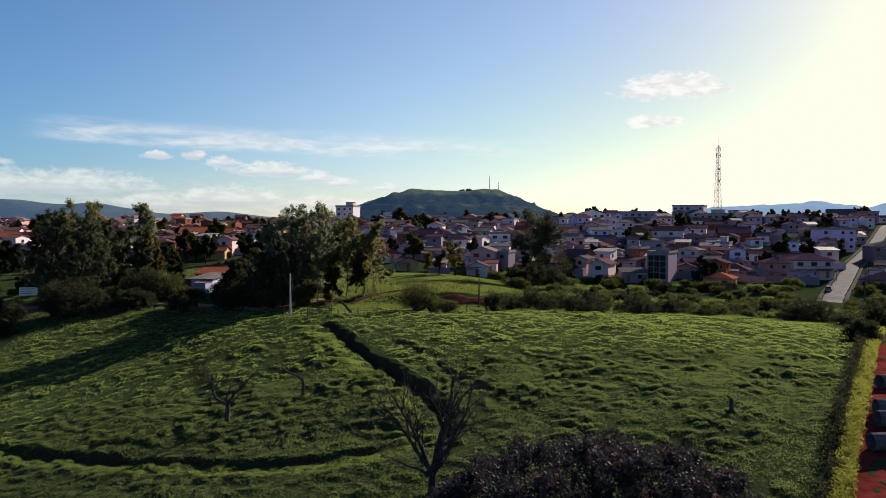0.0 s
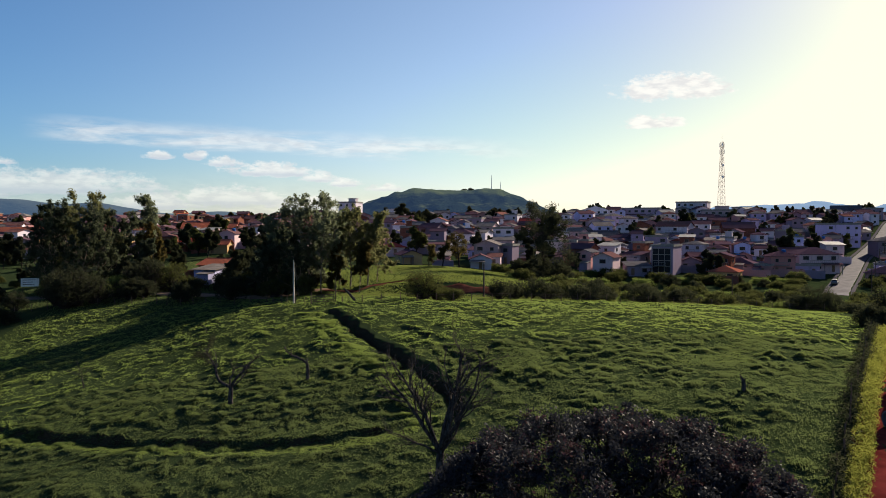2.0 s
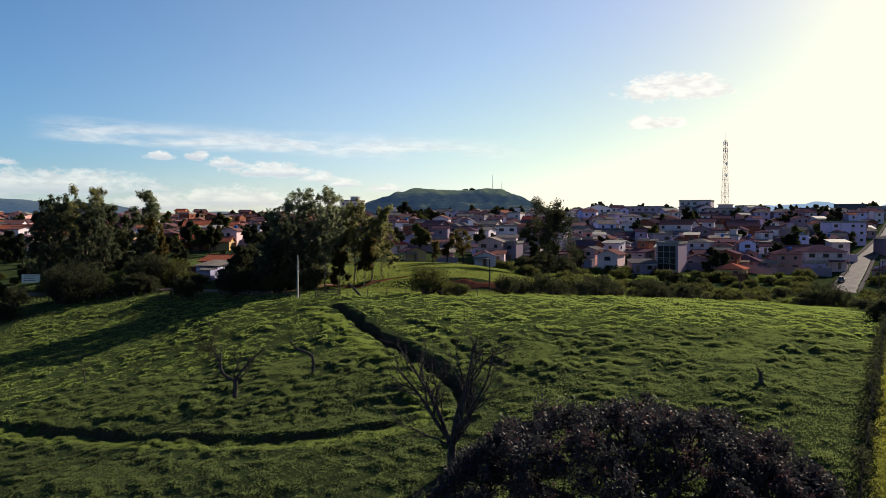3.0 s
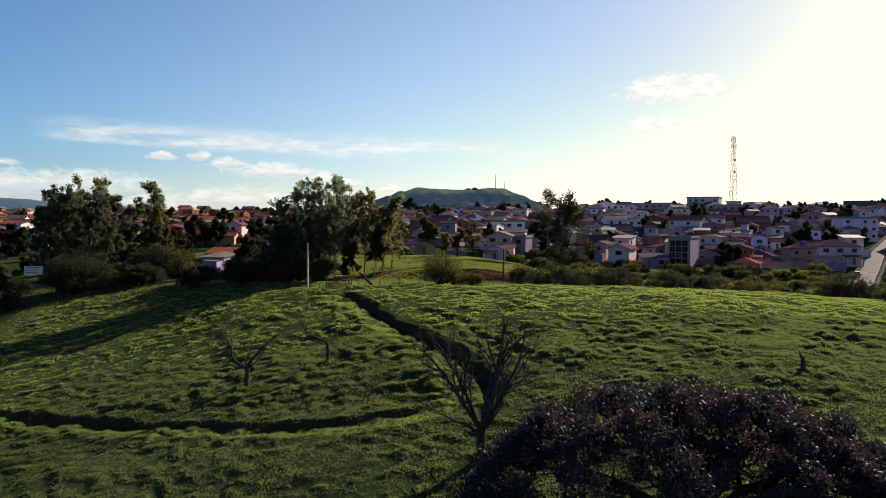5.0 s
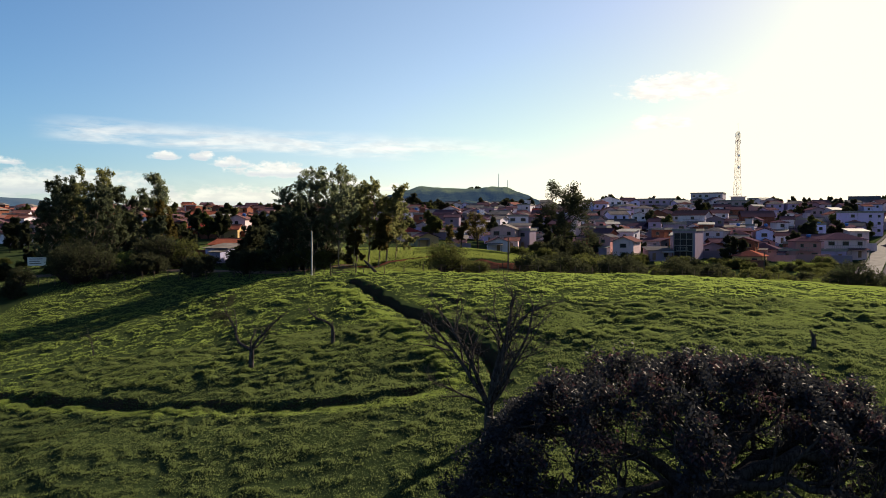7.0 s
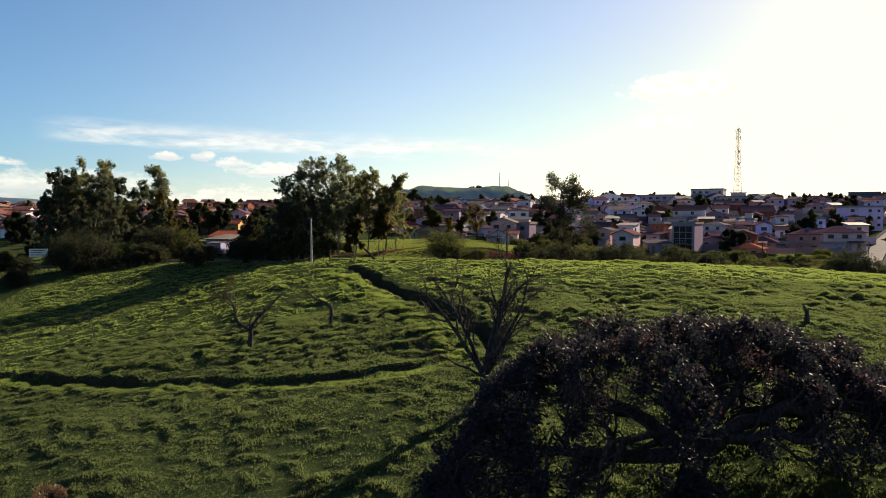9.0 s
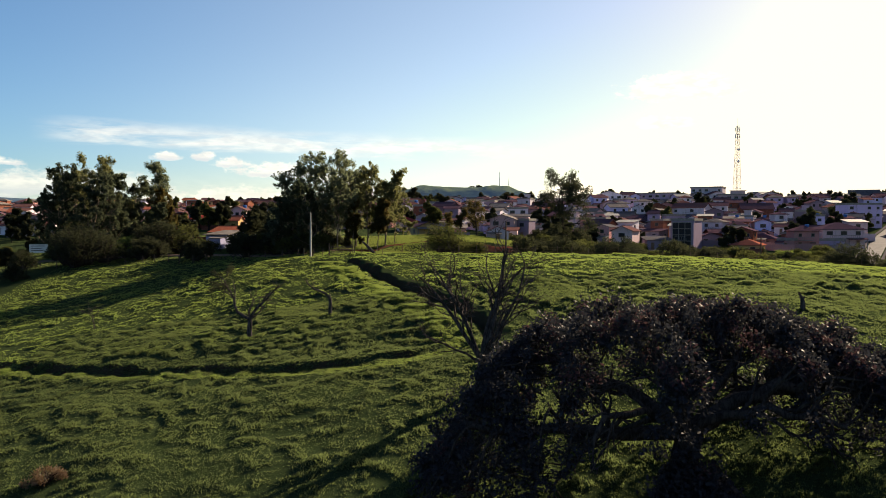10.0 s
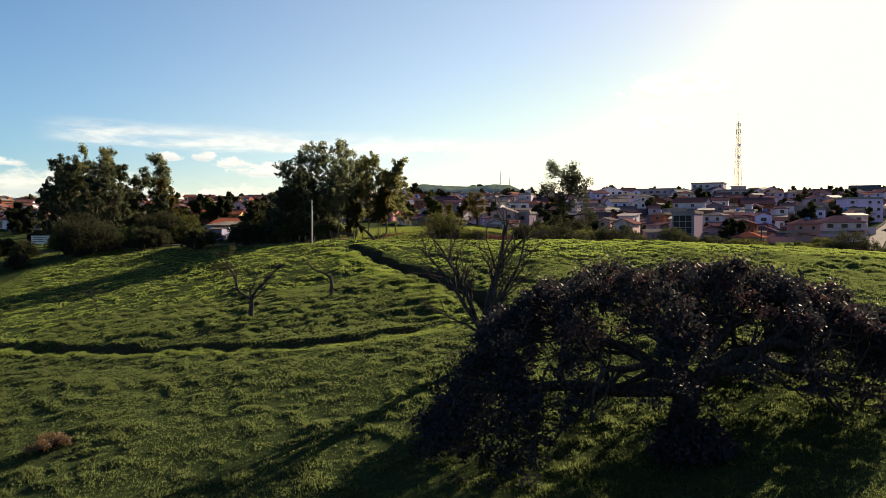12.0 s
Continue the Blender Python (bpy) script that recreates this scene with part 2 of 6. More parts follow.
GLASS = plain("window_glass", (0.018, 0.020, 0.026), 0.15, 0.2, 0.7, bump=0.02, spec=0.3)
FRAME = plain("window_frame", (0.16, 0.15, 0.15), 0.6, 0.2)
DOOR = plain("door_paint", (0.20, 0.13, 0.09), 0.6, 0.3)
BLUE_TANK = plain("tank_plastic", (0.05, 0.14, 0.38), 0.5, 0.15)
METAL_ROOF = plain("metal_roof", (0.19, 0.185, 0.19), 0.6, 0.3, 0.8, metal=0.3)
DARK_ROOF = plain("dark_roof", (0.085, 0.08, 0.09), 0.8, 0.3, 0.8)
CEMENT_ROOF = plain("cement_roof", (0.16, 0.14, 0.135), 0.9, 0.35, 0.7)
TILE = material("clay_tile", tile_build((0.185, 0.082, 0.072), (0.085, 0.060, 0.052)))
TILE_BRIGHT = material("new_clay_tile", tile_build((0.36, 0.105, 0.062), (0.30, 0.10, 0.06)))
TILE_OLD = material("old_clay_tile", tile_build((0.115, 0.062, 0.074), (0.080, 0.050, 0.058)))
TILE_RED = material("red_roof", tile_build((0.26, 0.045, 0.040), (0.25, 0.04, 0.035)))
BRICK = material("hollow_brick", brick_build)
WALLS = {
    "white": material("white_render", wall_build((0.570, 0.520, 0.610))),
    "cream": material("cream_render", wall_build((0.451, 0.338, 0.362))),
    "grey": material("grey_render", wall_build((0.226, 0.181, 0.248))),
    "pink": material("pink_render", wall_build((0.422, 0.217, 0.211))),
    "yellow": material("yellow_render", wall_build((0.421, 0.283, 0.148))),
    "blue": material("pale_blue_render", wall_build((0.382, 0.376, 0.603))),
    "turquoise": material("turquoise_render", wall_build((0.110, 0.372, 0.404))),
    "lilac": material("lilac_render", wall_build((0.422, 0.338, 0.522))),
    "brick": BRICK,
}
WALL_WORDS = {"white": "white rendered", "cream": "cream rendered", "grey": "grey cement-rendered", "pink": "pink rendered", "yellow": "ochre rendered",
              "blue": "pale blue", "turquoise": "turquoise painted", "lilac": "lilac-white", "brick": "bare orange brick"}
ROOF_WORDS = {"clay_tile": "clay-tile", "new_clay_tile": "bright new clay-tile", "old_clay_tile": "weathered clay-tile", "red_roof": "red-tiled",
              "metal_roof": "metal sheet", "dark_roof": "dark", "cement_roof": "fibre-cement", "concrete": "flat concrete"}

EUC_LEAF = leaf_material("eucalyptus_leaf", (0.0500, 0.0590, 0.0430), (0.1420, 0.1620, 0.1080), 0.62, 0.8, 0.03)
EUC_DARK = leaf_material("eucalyptus_leaf_dark", (0.0240, 0.0300, 0.0240), (0.0700, 0.0840, 0.0550), 0.5, 0.8, 0.03)
EUC_OLIVE = leaf_material("eucalyptus_leaf_olive", (0.0480, 0.0520, 0.0270), (0.1400, 0.1420, 0.0680), 0.6, 0.8, 0.03)
EUC_WARM = leaf_material("eucalyptus_leaf_warm", (0.0287, 0.0291, 0.0111), (0.0960, 0.0726, 0.0279), 0.5, 0.8, 0.03)
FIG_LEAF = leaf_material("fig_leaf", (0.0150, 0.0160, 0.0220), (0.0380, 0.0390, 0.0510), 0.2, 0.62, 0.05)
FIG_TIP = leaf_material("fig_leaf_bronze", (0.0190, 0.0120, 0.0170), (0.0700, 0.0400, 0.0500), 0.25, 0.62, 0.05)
BUSH_LEAF = leaf_material("bush_leaf", (0.0291, 0.0321, 0.0125), (0.0742, 0.0819, 0.0323), 0.42, 0.8, 0.0)
DARK_LEAF = leaf_material("dark_leaf", (0.0170, 0.0190, 0.0150), (0.0430, 0.0480, 0.0300), 0.4, 0.8, 0.0)
VERGE_BLADE = leaf_material("verge_grass_blade", (0.1000, 0.1080, 0.0260), (0.2050, 0.2150, 0.0520), 0.6, 0.8, 0.0)
LIME_LEAF = leaf_material("bright_leaf", (0.0600, 0.0800, 0.0260), (0.1150, 0.1480, 0.0460), 0.5, 0.8, 0.0)
DRY_LEAF = leaf_material("dry_leaf", (0.0600, 0.0340, 0.0200), (0.1400, 0.0820, 0.0450), 0.3)
BANANA_LEAF = leaf_material("banana_leaf", (0.0751, 0.0837, 0.0297), (0.1418, 0.1581, 0.0561), 0.45, 0.35)
# rank grass, with the sunlit brightness of the knoll put into its colour
LIT_RANK = leaf_material("sunlit_rank_blade", (0.0640, 0.0830, 0.0240), (0.1150, 0.1400, 0.0420), 0.68, 0.65, 0.02)
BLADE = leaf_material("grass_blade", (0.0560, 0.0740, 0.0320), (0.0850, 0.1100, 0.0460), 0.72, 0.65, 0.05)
# pasture blade again, sunlit brightness of crest and ledges put into its colour
LIT_BLADE = leaf_material("sunlit_grass_blade", (0.1080, 0.1440, 0.0430), (0.1560, 0.2030, 0.0610), 0.74, 0.65, 0.0)
EUC_BARK = material("eucalyptus_bark", bark_build((0.10, 0.075, 0.055), (0.26, 0.21, 0.165)))
FIG_BARK = material("fig_bark", bark_build((0.016, 0.013, 0.013), (0.046, 0.039, 0.036)))
DEAD_BARK = material("dead_wood", bark_build((0.022, 0.019, 0.018), (0.072, 0.064, 0.062)))


# ---- the lie of the land ----
def spline(xs, zs, t):
    """Smooth curve through the values zs at the stations xs (zs may hold a row for each station)."""
    xs, t = np.asarray(xs, float), np.asarray(t, float)
    zs = np.asarray(zs, float)
    if zs.ndim == 1:
        zs = np.repeat(zs[:, None], t.size, 1)
    slope = np.empty_like(zs)
    slope[1:-1] = (zs[2:] - zs[:-2]) / (xs[2:] - xs[:-2])[:, None]
    slope[0] = slope[-1] = 0
    t = np.clip(t, xs[0], xs[-1])
    i = np.clip(np.searchsorted(xs, t, "right") - 1, 0, len(xs) - 2)
    h = xs[i + 1] - xs[i]
    s, k = (t - xs[i]) / h, np.arange(t.size)
    return (2*s**3 - 3*s*s + 1) * zs[i, k] + (s**3 - 2*s*s + s) * h * slope[i, k] + (3*s*s - 2*s**3) * zs[i + 1, k] + (s**3 - s*s) * h * slope[i + 1, k]


# height along lines that run straight ahead, each at one x: (y, z) stations
PROFILES = {
    -130: ((-300, -6), (40, -6), (80, -4.5), (110, -1.5), (150, 4), (200, 6.5), (300, 14), (450, 22), (620, 27), (900, 15), (1500, 0)),
    -60: ((-300, -6), (40, -4.6), (80, -1.9), (100, 0.5), (126, 3.6), (150, 7.6), (180, 9), (240, 12), (320, 17), (450, 23), (620, 26), (900, 15), (1500, 0)),
    -25: ((-300, -6), (40, -2.5), (56, -0.9), (66, 0.5), (80, 1.7), (88, 3.2), (100, 4.8), (127, 9.3), (150, 9.4), (190, 11), (240, 12), (320, 17), (440, 22.6), (620, 24), (900, 15), (1500, 0)),
    0: ((-300, -6), (40, -0.2), (55, 1.5), (66, 3.2), (78, 4.6), (100, 8.0), (125, 9.9), (150, 9.0), (157, 11.2), (195, 11.8), (228, 10.5), (280, 14), (340, 17.2), (430, 22.4), (500, 23), (900, 15), (1500, 0)),
    25: ((-300, -5), (40, 3.2), (60, 5.1), (72, 6.9), (90, 8.2), (105, 9.7), (134, 9.5), (150, 8), (170, 8.5), (200, 8), (240, 8.8), (330, 15.6), (430, 22.8), (500, 23.5), (900, 15), (1500, 0)),
    50: ((-300, -4), (40, 4.5), (60, 5.6), (80, 7.5), (110, 8.8), (141, 8.0), (165, 5), (200, 4.5), (240, 6.8), (330, 14.5), (430, 23.8), (500, 25), (900, 15), (1500, 0)),
    120: ((-300, -4), (40, 3.5), (80, 6), (120, 5.5), (170, 3.6), (218, 4.6), (255, 7.2), (330, 14), (430, 24.6), (500, 27.5), (900, 15), (1500, 0)),
}
STREET = ((102, 206), (108, 217), (147.5, 283), (190, 346), (238, 420))
TRENCH = ((-17.6, 121.5), (-11.2, 108), (-5.8, 96), (-1.5, 87.5), (0.8, 80), (1.2, 75))
TERRACE = ((-4.5, 75.5), (-9, 73.8), (-15.3, 74), (-27.4, 77.5), (-38, 82), (-49.5, 87), (-75, 97))
FURROW = ((-7.7, 113), (1.1, 94), (7.1, 84), (11.7, 75), (19, 63))
FENCE_EAST = ((70, 128), (55.5, 104), (41.4, 80), (34.8, 69), (29.5, 60), (22, 47))


def beside(path, x, y):
    """Distance from a path, positive to its left, and how far along it (0 to 1)."""
    best, side, along = np.full(x.shape, 1e9), np.zeros(x.shape), np.zeros(x.shape)
    for k in range(len(path) - 1):
        (ax, ay), (bx, by) = path[k], path[k + 1]
        dx, dy = bx - ax, by - ay
        s = np.clip(((x - ax) * dx + (y - ay) * dy) / (dx * dx + dy * dy), 0, 1)
        ox, oy = x - ax - s * dx, y - ay - s * dy
        d = np.hypot(ox, oy)
        near = d < best
        best = np.where(near, d, best)
        side = np.where(near, np.sign(dx * oy - dy * ox), side)
        along = np.where(near, (k + s) / (len(path) - 1), along)
    return best * side, along


def ease(a, b, v):
    s = np.clip((v - a) / (b - a), 0, 1)
    return s * s * (3 - 2 * s)


WAVES = {}


def wavy(x, y, size, seed):
    """Cheap smooth unevenness between -1 and 1."""
    if seed not in WAVES:
        r = np.random.RandomState(seed)
        WAVES[seed] = [(r.uniform(0, 2 * np.pi), r.uniform(0, 2 * np.pi), r.uniform(0.7, 1.6) * 2 * np.pi) for _ in range(7)]
    out = np.zeros_like(x)
    for a, p, f in WAVES[seed]:
        f = f / size
        out += np.sin((x * np.cos(a) + y * np.sin(a)) * f + p + 1.3 * np.sin((x * np.sin(a) - y * np.cos(a)) * f * 0.6 + p * 2))
    return out / 3.6


def raw_land(x, y):
    st = list(PROFILES)
    rows = [spline([a for a, _ in PROFILES[k]], [b for _, b in PROFILES[k]], y) for k in st]
    return spline(st, rows, x)


def land_many(x, y):
    x, y = np.asarray(x, float), np.asarray(y, float)
    z = raw_land(x, y)
    if y.min() > 175:
        return on_street(x, y, z)
    z += 0.14 * wavy(x, y, 14, 3) * ease(30, 60, y) * (1 - ease(150, 200, y))
    # the sunken cattle track that comes down from the gate
    s, a = beside(TRENCH, x, y)

    w = -s + 0.5 * wavy(x, y, 5, 8)
    depth = (0.5 + 0.5 * ease(0, 0.2, a)) * (1 - ease(0.93, 1.0, a)) * np.where(np.abs(s) < 12, 1, 0)
    profile = np.interp(w, (-7, -0.40, 0.05, 0.5, 1.6, 3.4, 7), (0, 0.12, -1.05, -1.0, -0.16, 0.10, 0))
    z += profile * depth
    # the terrace track round the foot of the knoll
    s, a = beside(TERRACE, x, y)
    s = -s
    w = s + 0.22 * wavy(x, y, 6, 9)
    fade = ease(0.0, 0.10, a) * np.where(np.abs(s) < 12, 1, 0)
    z += fade * np.interp(w, (-10, -5.4, -3.2, 0.0, 0.8, 5), (0, -0.12, 0.1, -0.62, 0.22, 0)) * (0.78 + 0.35 * wavy(x, y, 9, 15))
    # a shallow second furrow
    s, a = beside(FURROW, x, y)
    z += np.where(np.abs(s) < 5, 1, 0) * np.interp(-s + 0.7 * wavy(x, y, 4, 10), (-4, -0.5, 0.15, 1.6, 4), (0, 0.08, -0.30, -0.05, 0)) * (0.5 + 0.5 * wavy(x, y, 11, 12))
    return on_street(x, y, z)


def on_street(x, y, z):
    """The level bed of the street cut into the land."""
    s, a = beside(STREET, x, y)
    k = (1 - ease(5.5, 11, np.abs(s))) * ease(0, 0.03, a)
    axis = spline([0, 1, 2, 3, 4], STREET_Z, a * 4)
    return z * (1 - k) + axis * k


STREET_Z = raw_land(np.array([p[0] for p in STREET], float), np.array([p[1] for p in STREET], float))


def land(x, y):
    return float(land_many(np.array([x], float), np.array([y], float))[0])


# ---- mesh helpers ----
def mesh_of(name, verts, faces, mat, smooth=False):
    """A mesh from arrays: vertices (n, 3) and faces (m, 3 or 4)."""
    me = bpy.data.meshes.new(name)
    verts, faces = np.asarray(verts, np.float32), np.asarray(faces, np.int32)
    k = faces.shape[1]
    me.vertices.add(len(verts))
    me.vertices.foreach_set("co", verts.ravel())
    me.loops.add(faces.size)
    me.loops.foreach_set("vertex_index", faces.ravel())
    me.polygons.add(len(faces))
    me.polygons.foreach_set("loop_start", np.arange(0, faces.size, k, dtype=np.int32))
    me.polygons.foreach_set("loop_total", np.full(len(faces), k, np.int32))
    if smooth:
        me.polygons.foreach_set("use_smooth", np.ones(len(faces), bool))
    me.update(calc_edges=True)
    me.validate()
    me.materials.append(mat)
    return me


def bm_mesh(name, bm, mat, smooth=False):
    me = bpy.data.meshes.new(name)
    bm.normal_update()
    bm.to_mesh(me)
    bm.free()
    if smooth:
        for p in me.polygons:
            p.use_smooth = True
    me.materials.append(mat)
    return me


def part(name, data, parent, label="", m=None):
    ob = new(name, data)
    ob.parent = parent
    if m is not None:
        ob.matrix_basis = m
    if label:
        ob["label"] = label
    return ob


def thing(name, label, category, m, group="", kind="", data=None):
    ob = new(name, data)
    ob.matrix_basis = m
    return tagged(ob, label, category, group, kind)


def box(bm, x0, x1, y0, y1, z0, z1):
    v = [bm.verts.new((x, y, z)) for z in (z0, z1) for x, y in ((x0, y0), (x1, y0), (x1, y1), (x0, y1))]
    for f in ((3, 2, 1, 0), (4, 5, 6, 7), (0, 1, 5, 4), (1, 2, 6, 5), (2, 3, 7, 6), (3, 0, 4, 7)):
        bm.faces.new([v[i] for i in f])
    return v


def solid(bm, bottom, top):
    """A closed block between two rings of points with the same count."""
    a, b = [bm.verts.new(p) for p in bottom], [bm.verts.new(p) for p in top]
    n = len(a)
    bm.faces.new(a[::-1])
    bm.faces.new(b)
    for i in range(n):
        bm.faces.new((a[i], a[(i + 1) % n], b[(i + 1) % n], b[i]))


def rounded(bm, width, segments=1):
    bmesh.ops.bevel(bm, geom=list(bm.edges), offset=width, segments=segments, affect="EDGES")


def tubes(lines, sides):
    """Arrays for round stems along lines of (points, radii)."""
    vs, fs, base = [], [], 0
    for pts, rad in lines:
        pts = np.asarray(pts, float)
        rad = np.asarray(rad, float)
        k = max(3, int(round(sides * (0.5 + 0.5 * min(1.0, rad[0] / 0.25)))))
        t = np.gradient(pts, axis=0)
        t /= np.linalg.norm(t, axis=1)[:, None] + 1e-9
        ref = np.array([0.0, 0.0, 1.0]) if abs(t[0][2]) < 0.9 else np.array([1.0, 0.0, 0.0])
        u = np.cross(t, ref)
        u /= np.linalg.norm(u, axis=1)[:, None] + 1e-9
        v = np.cross(t, u)
        a = np.arange(k) * 2 * np.pi / k
        ring = pts[:, None, :] + rad[:, None, None] * (u[:, None, :] * np.cos(a)[None, :, None] + v[:, None, :] * np.sin(a)[None, :, None])
        vs.append(ring.reshape(-1, 3))
        n = len(pts)
        i, j = np.meshgrid(np.arange(n - 1), np.arange(k), indexing="ij")
        q = np.stack([i * k + j, i * k + (j + 1) % k, (i + 1) * k + (j + 1) % k, (i + 1) * k + j], -1).reshape(-1, 4)
        fs.append(q + base)
        base += n * k
    return np.concatenate(vs), np.concatenate(fs)


def leaves(rng, centres, spread, each, length, width, droop=0.0, flat=1.0):
    """Leaf blades scattered in clumps round the given centres."""
    c = np.repeat(np.asarray(centres, float), each, 0)
    n = len(c)
    off = rng.normal(0, 1, (n, 3))
    off /= np.maximum(np.linalg.norm(off, axis=1), 1e-6)[:, None]
    off *= (rng.uniform(0, 1, n) ** 0.45)[:, None]
    off[:, 2] *= flat
    sp = np.repeat(np.broadcast_to(np.asarray(spread, float), (len(centres),)), each)
    c = c + off * sp[:, None]
    u = rng.normal(0, 1, (n, 3)) + off * 0.8
    u[:, 2] -= droop
    u /= np.linalg.norm(u, axis=1)[:, None] + 1e-9
    w = np.cross(u, rng.normal(0, 1, (n, 3)))
    w /= np.linalg.norm(w, axis=1)[:, None] + 1e-9
    s = rng.uniform(0.65, 1.3, n)[:, None]
    u, w = u * s * length / 2, w * s * width / 2
    v = np.stack([c - u, c + w, c + u, c - w], 1).reshape(-1, 3)
    return v, np.arange(4 * n).reshape(-1, 4)


def turned(rng, d, angle):
    """The way d bent by an angle (degrees) to a random side."""
    d = np.asarray(d, float)
    o = np.cross(d, rng.normal(0, 1, 3))
    o /= np.linalg.norm(o) + 1e-9
    return d * math.cos(radians(angle)) + o * math.sin(radians(angle))


def grow(rng, p, d, length, radius, levels, out, tips, level=0):
    """A limb with side limbs. levels: rows of (pieces, wiggle, lift, children, from, angle low, angle high, length ratio, taper)."""
    pieces, wig, lift, kids, start, lo, hi, ratio, taper = levels[level]
    pts, rad, ways = [np.array(p, float)], [radius], []
    d = np.array(d, float) / np.linalg.norm(d)
    for i in range(pieces):
        d = d + rng.normal(0, wig, 3) + np.array([0, 0, lift])
        d /= np.linalg.norm(d)
        pts.append(pts[-1] + d * length / pieces)
        rad.append(radius * (1 - (1 - taper) * (i + 1) / pieces))
        ways.append(d.copy())
    out.append((np.array(pts), np.array(rad), level))
    if level + 1 >= len(levels):
        tips.append(pts[-1])
        if pieces > 2:
            tips.append(pts[-2])
        return
    for k in range(kids):
        f = start + (1 - start) * (k + rng.uniform(0.2, 0.9)) / kids
        i = min(int(f * pieces), pieces - 1)
        q = pts[i] + (pts[i + 1] - pts[i]) * (f * pieces - i)
        r = rad[i] * 0.62
        way = turned(rng, ways[i], rng.uniform(lo, hi))
        grow(rng, q, way, length * ratio * rng.uniform(0.7, 1.2) * (1.15 - 0.5 * f), r, levels, out, tips, level + 1)


# ---- ground ----
def stations(dense0, dense1, step, far):
    mid = np.arange(dense0, dense1, step)
    low, high, g = [], [], step
    a = dense0
    while a > far[0]:
        g = min(g * 1.13, 260)
        if g > 4 and a > far[2]:
            g = 4
        a -= g
        low.append(a)
    b, g = dense1, step
    while b < far[1]:
        high.append(b)
        g = min(g * 1.13, 260)
        if g > 4 and b < far[3]:
            g = 4
        b += g
    return np.array(low[::-1] + list(mid) + high)


# tussocks: an uneven, lumpy sward over the pasture
TX0, TY0, TSTEP, TNX, TNY = -76.0, 34.0, 0.31, 452, 396


def tussocks():
    r = np.random.RandomState(77)
    a = np.zeros((TNY, TNX))
    for blur, gain in ((1, 1.2), (3, 0.9)):
        b = r.normal(0, 1, (TNY, TNX))
        for _ in range(blur):
            b = (b + np.roll(b, 1, 0) + np.roll(b, -1, 0)) / 3
            b = (b + np.roll(b, 1, 1) + np.roll(b, -1, 1)) / 3
        a += gain * b / b.std()
    a /= a.std()
    return np.clip(a, -0.7, 2.8)


TUSSOCK = tussocks()


def sward(x, y):
    """Height of the tussocks over the plain land."""
    fx, fy = np.clip((x - TX0) / TSTEP, 0, TNX - 1.01), np.clip((y - TY0) / TSTEP, 0, TNY - 1.01)
    i, j = fx.astype(int), fy.astype(int)
    u, v = fx - i, fy - j
    h = TUSSOCK[j, i] * (1 - u) * (1 - v) + TUSSOCK[j, i + 1] * u * (1 - v) + TUSSOCK[j + 1, i] * (1 - u) * v + TUSSOCK[j + 1, i + 1] * u * v
    near = ease(36, 40, y) * (1 - ease(140, 150, y)) * ease(-74, -68, x) * (1 - ease(54, 60, x))
    return near * ((0.088 + 0.020 * ease(66, 92, y)) * h * (0.75 + 0.45 * wavy(x, y, 17, 23)) + 0.022 * wavy(x, y, 4.6, 24))


def build_ground():
    xs = stations(-72, 60, 0.31, (-4200, 4200, -260, 280))
    ys = stations(36, 146, 0.31, (-1500, 4600, -20, 520))
    gx, gy = np.meshgrid(xs, ys)
    x, y = gx.ravel(), gy.ravel()
    z = land_many(x, y)
    z += sward(x, y)
    near = ease(20, 40, y) * (1 - ease(150, 185, y)) * ease(-110, -75, x) * (1 - ease(62, 75, x))
    z += (1 - near) * 0.25 * wavy(x, y, 23, 25) * (np.abs(beside(STREET, x, y)[0]) > 9)
    w, h = len(xs), len(ys)
    i = np.arange((h - 1) * (w - 1))
    i = i // (w - 1) * w + i % (w - 1)
    ob = new("ground", mesh_of("ground", np.stack([x, y, z], 1), np.stack([i, i + 1, i + w + 1, i + w], 1), GROUND, True))
    tagged(ob, "rolling green pasture with tufted grass and cut cattle tracks", "ground", kind="structure")


def strip(name, path, left, right, mat, label, category, lift=0.06, step=1.0, ragged=0.5, seed=5, kind="structure"):
    """A band of surface laid over the land along a path, with thickness and uneven edges."""
    pts = []
    for (ax, ay), (bx, by) in zip(path, path[1:]):
        n = max(1, int(math.hypot(bx - ax, by - ay) / step))
        pts += [(ax + (bx - ax) * k / n, ay + (by - ay) * k / n) for k in range(n)]
    pts = np.array(pts + [path[-1]], float)
    for _ in range(4):
        pts[1:-1] = (pts[:-2] + 2 * pts[1:-1] + pts[2:]) / 4
    t = np.gradient(pts, axis=0)
    t /= np.linalg.norm(t, axis=1)[:, None]
    nrm = np.stack([-t[:, 1], t[:, 0]], 1)
    cols = 9
    rows = []
    for j in range(cols):
        f = j / (cols - 1)
        edge = wavy(pts[:, 0], pts[:, 1], 6, seed + (0 if f < 0.5 else 1)) * ragged * abs(2 * f - 1)
        q = pts + nrm * ((left * (1 - f) + right * f) + edge)[:, None]
        z = land_many(q[:, 0], q[:, 1]) + (lift if 0 < j < cols - 1 else -0.25)
        rows.append(np.column_stack([q, z]))
    v = np.stack(rows, 1).reshape(-1, 3)
    n = len(pts)
    i, j = np.meshgrid(np.arange(n - 1), np.arange(cols - 1), indexing="ij")
    a = (i * cols + j).ravel()
    ob = new(name, mesh_of(name, v, np.stack([a, a + cols, a + cols + 1, a + 1], 1), mat, True))
    return tagged(ob, label, category, kind=kind)


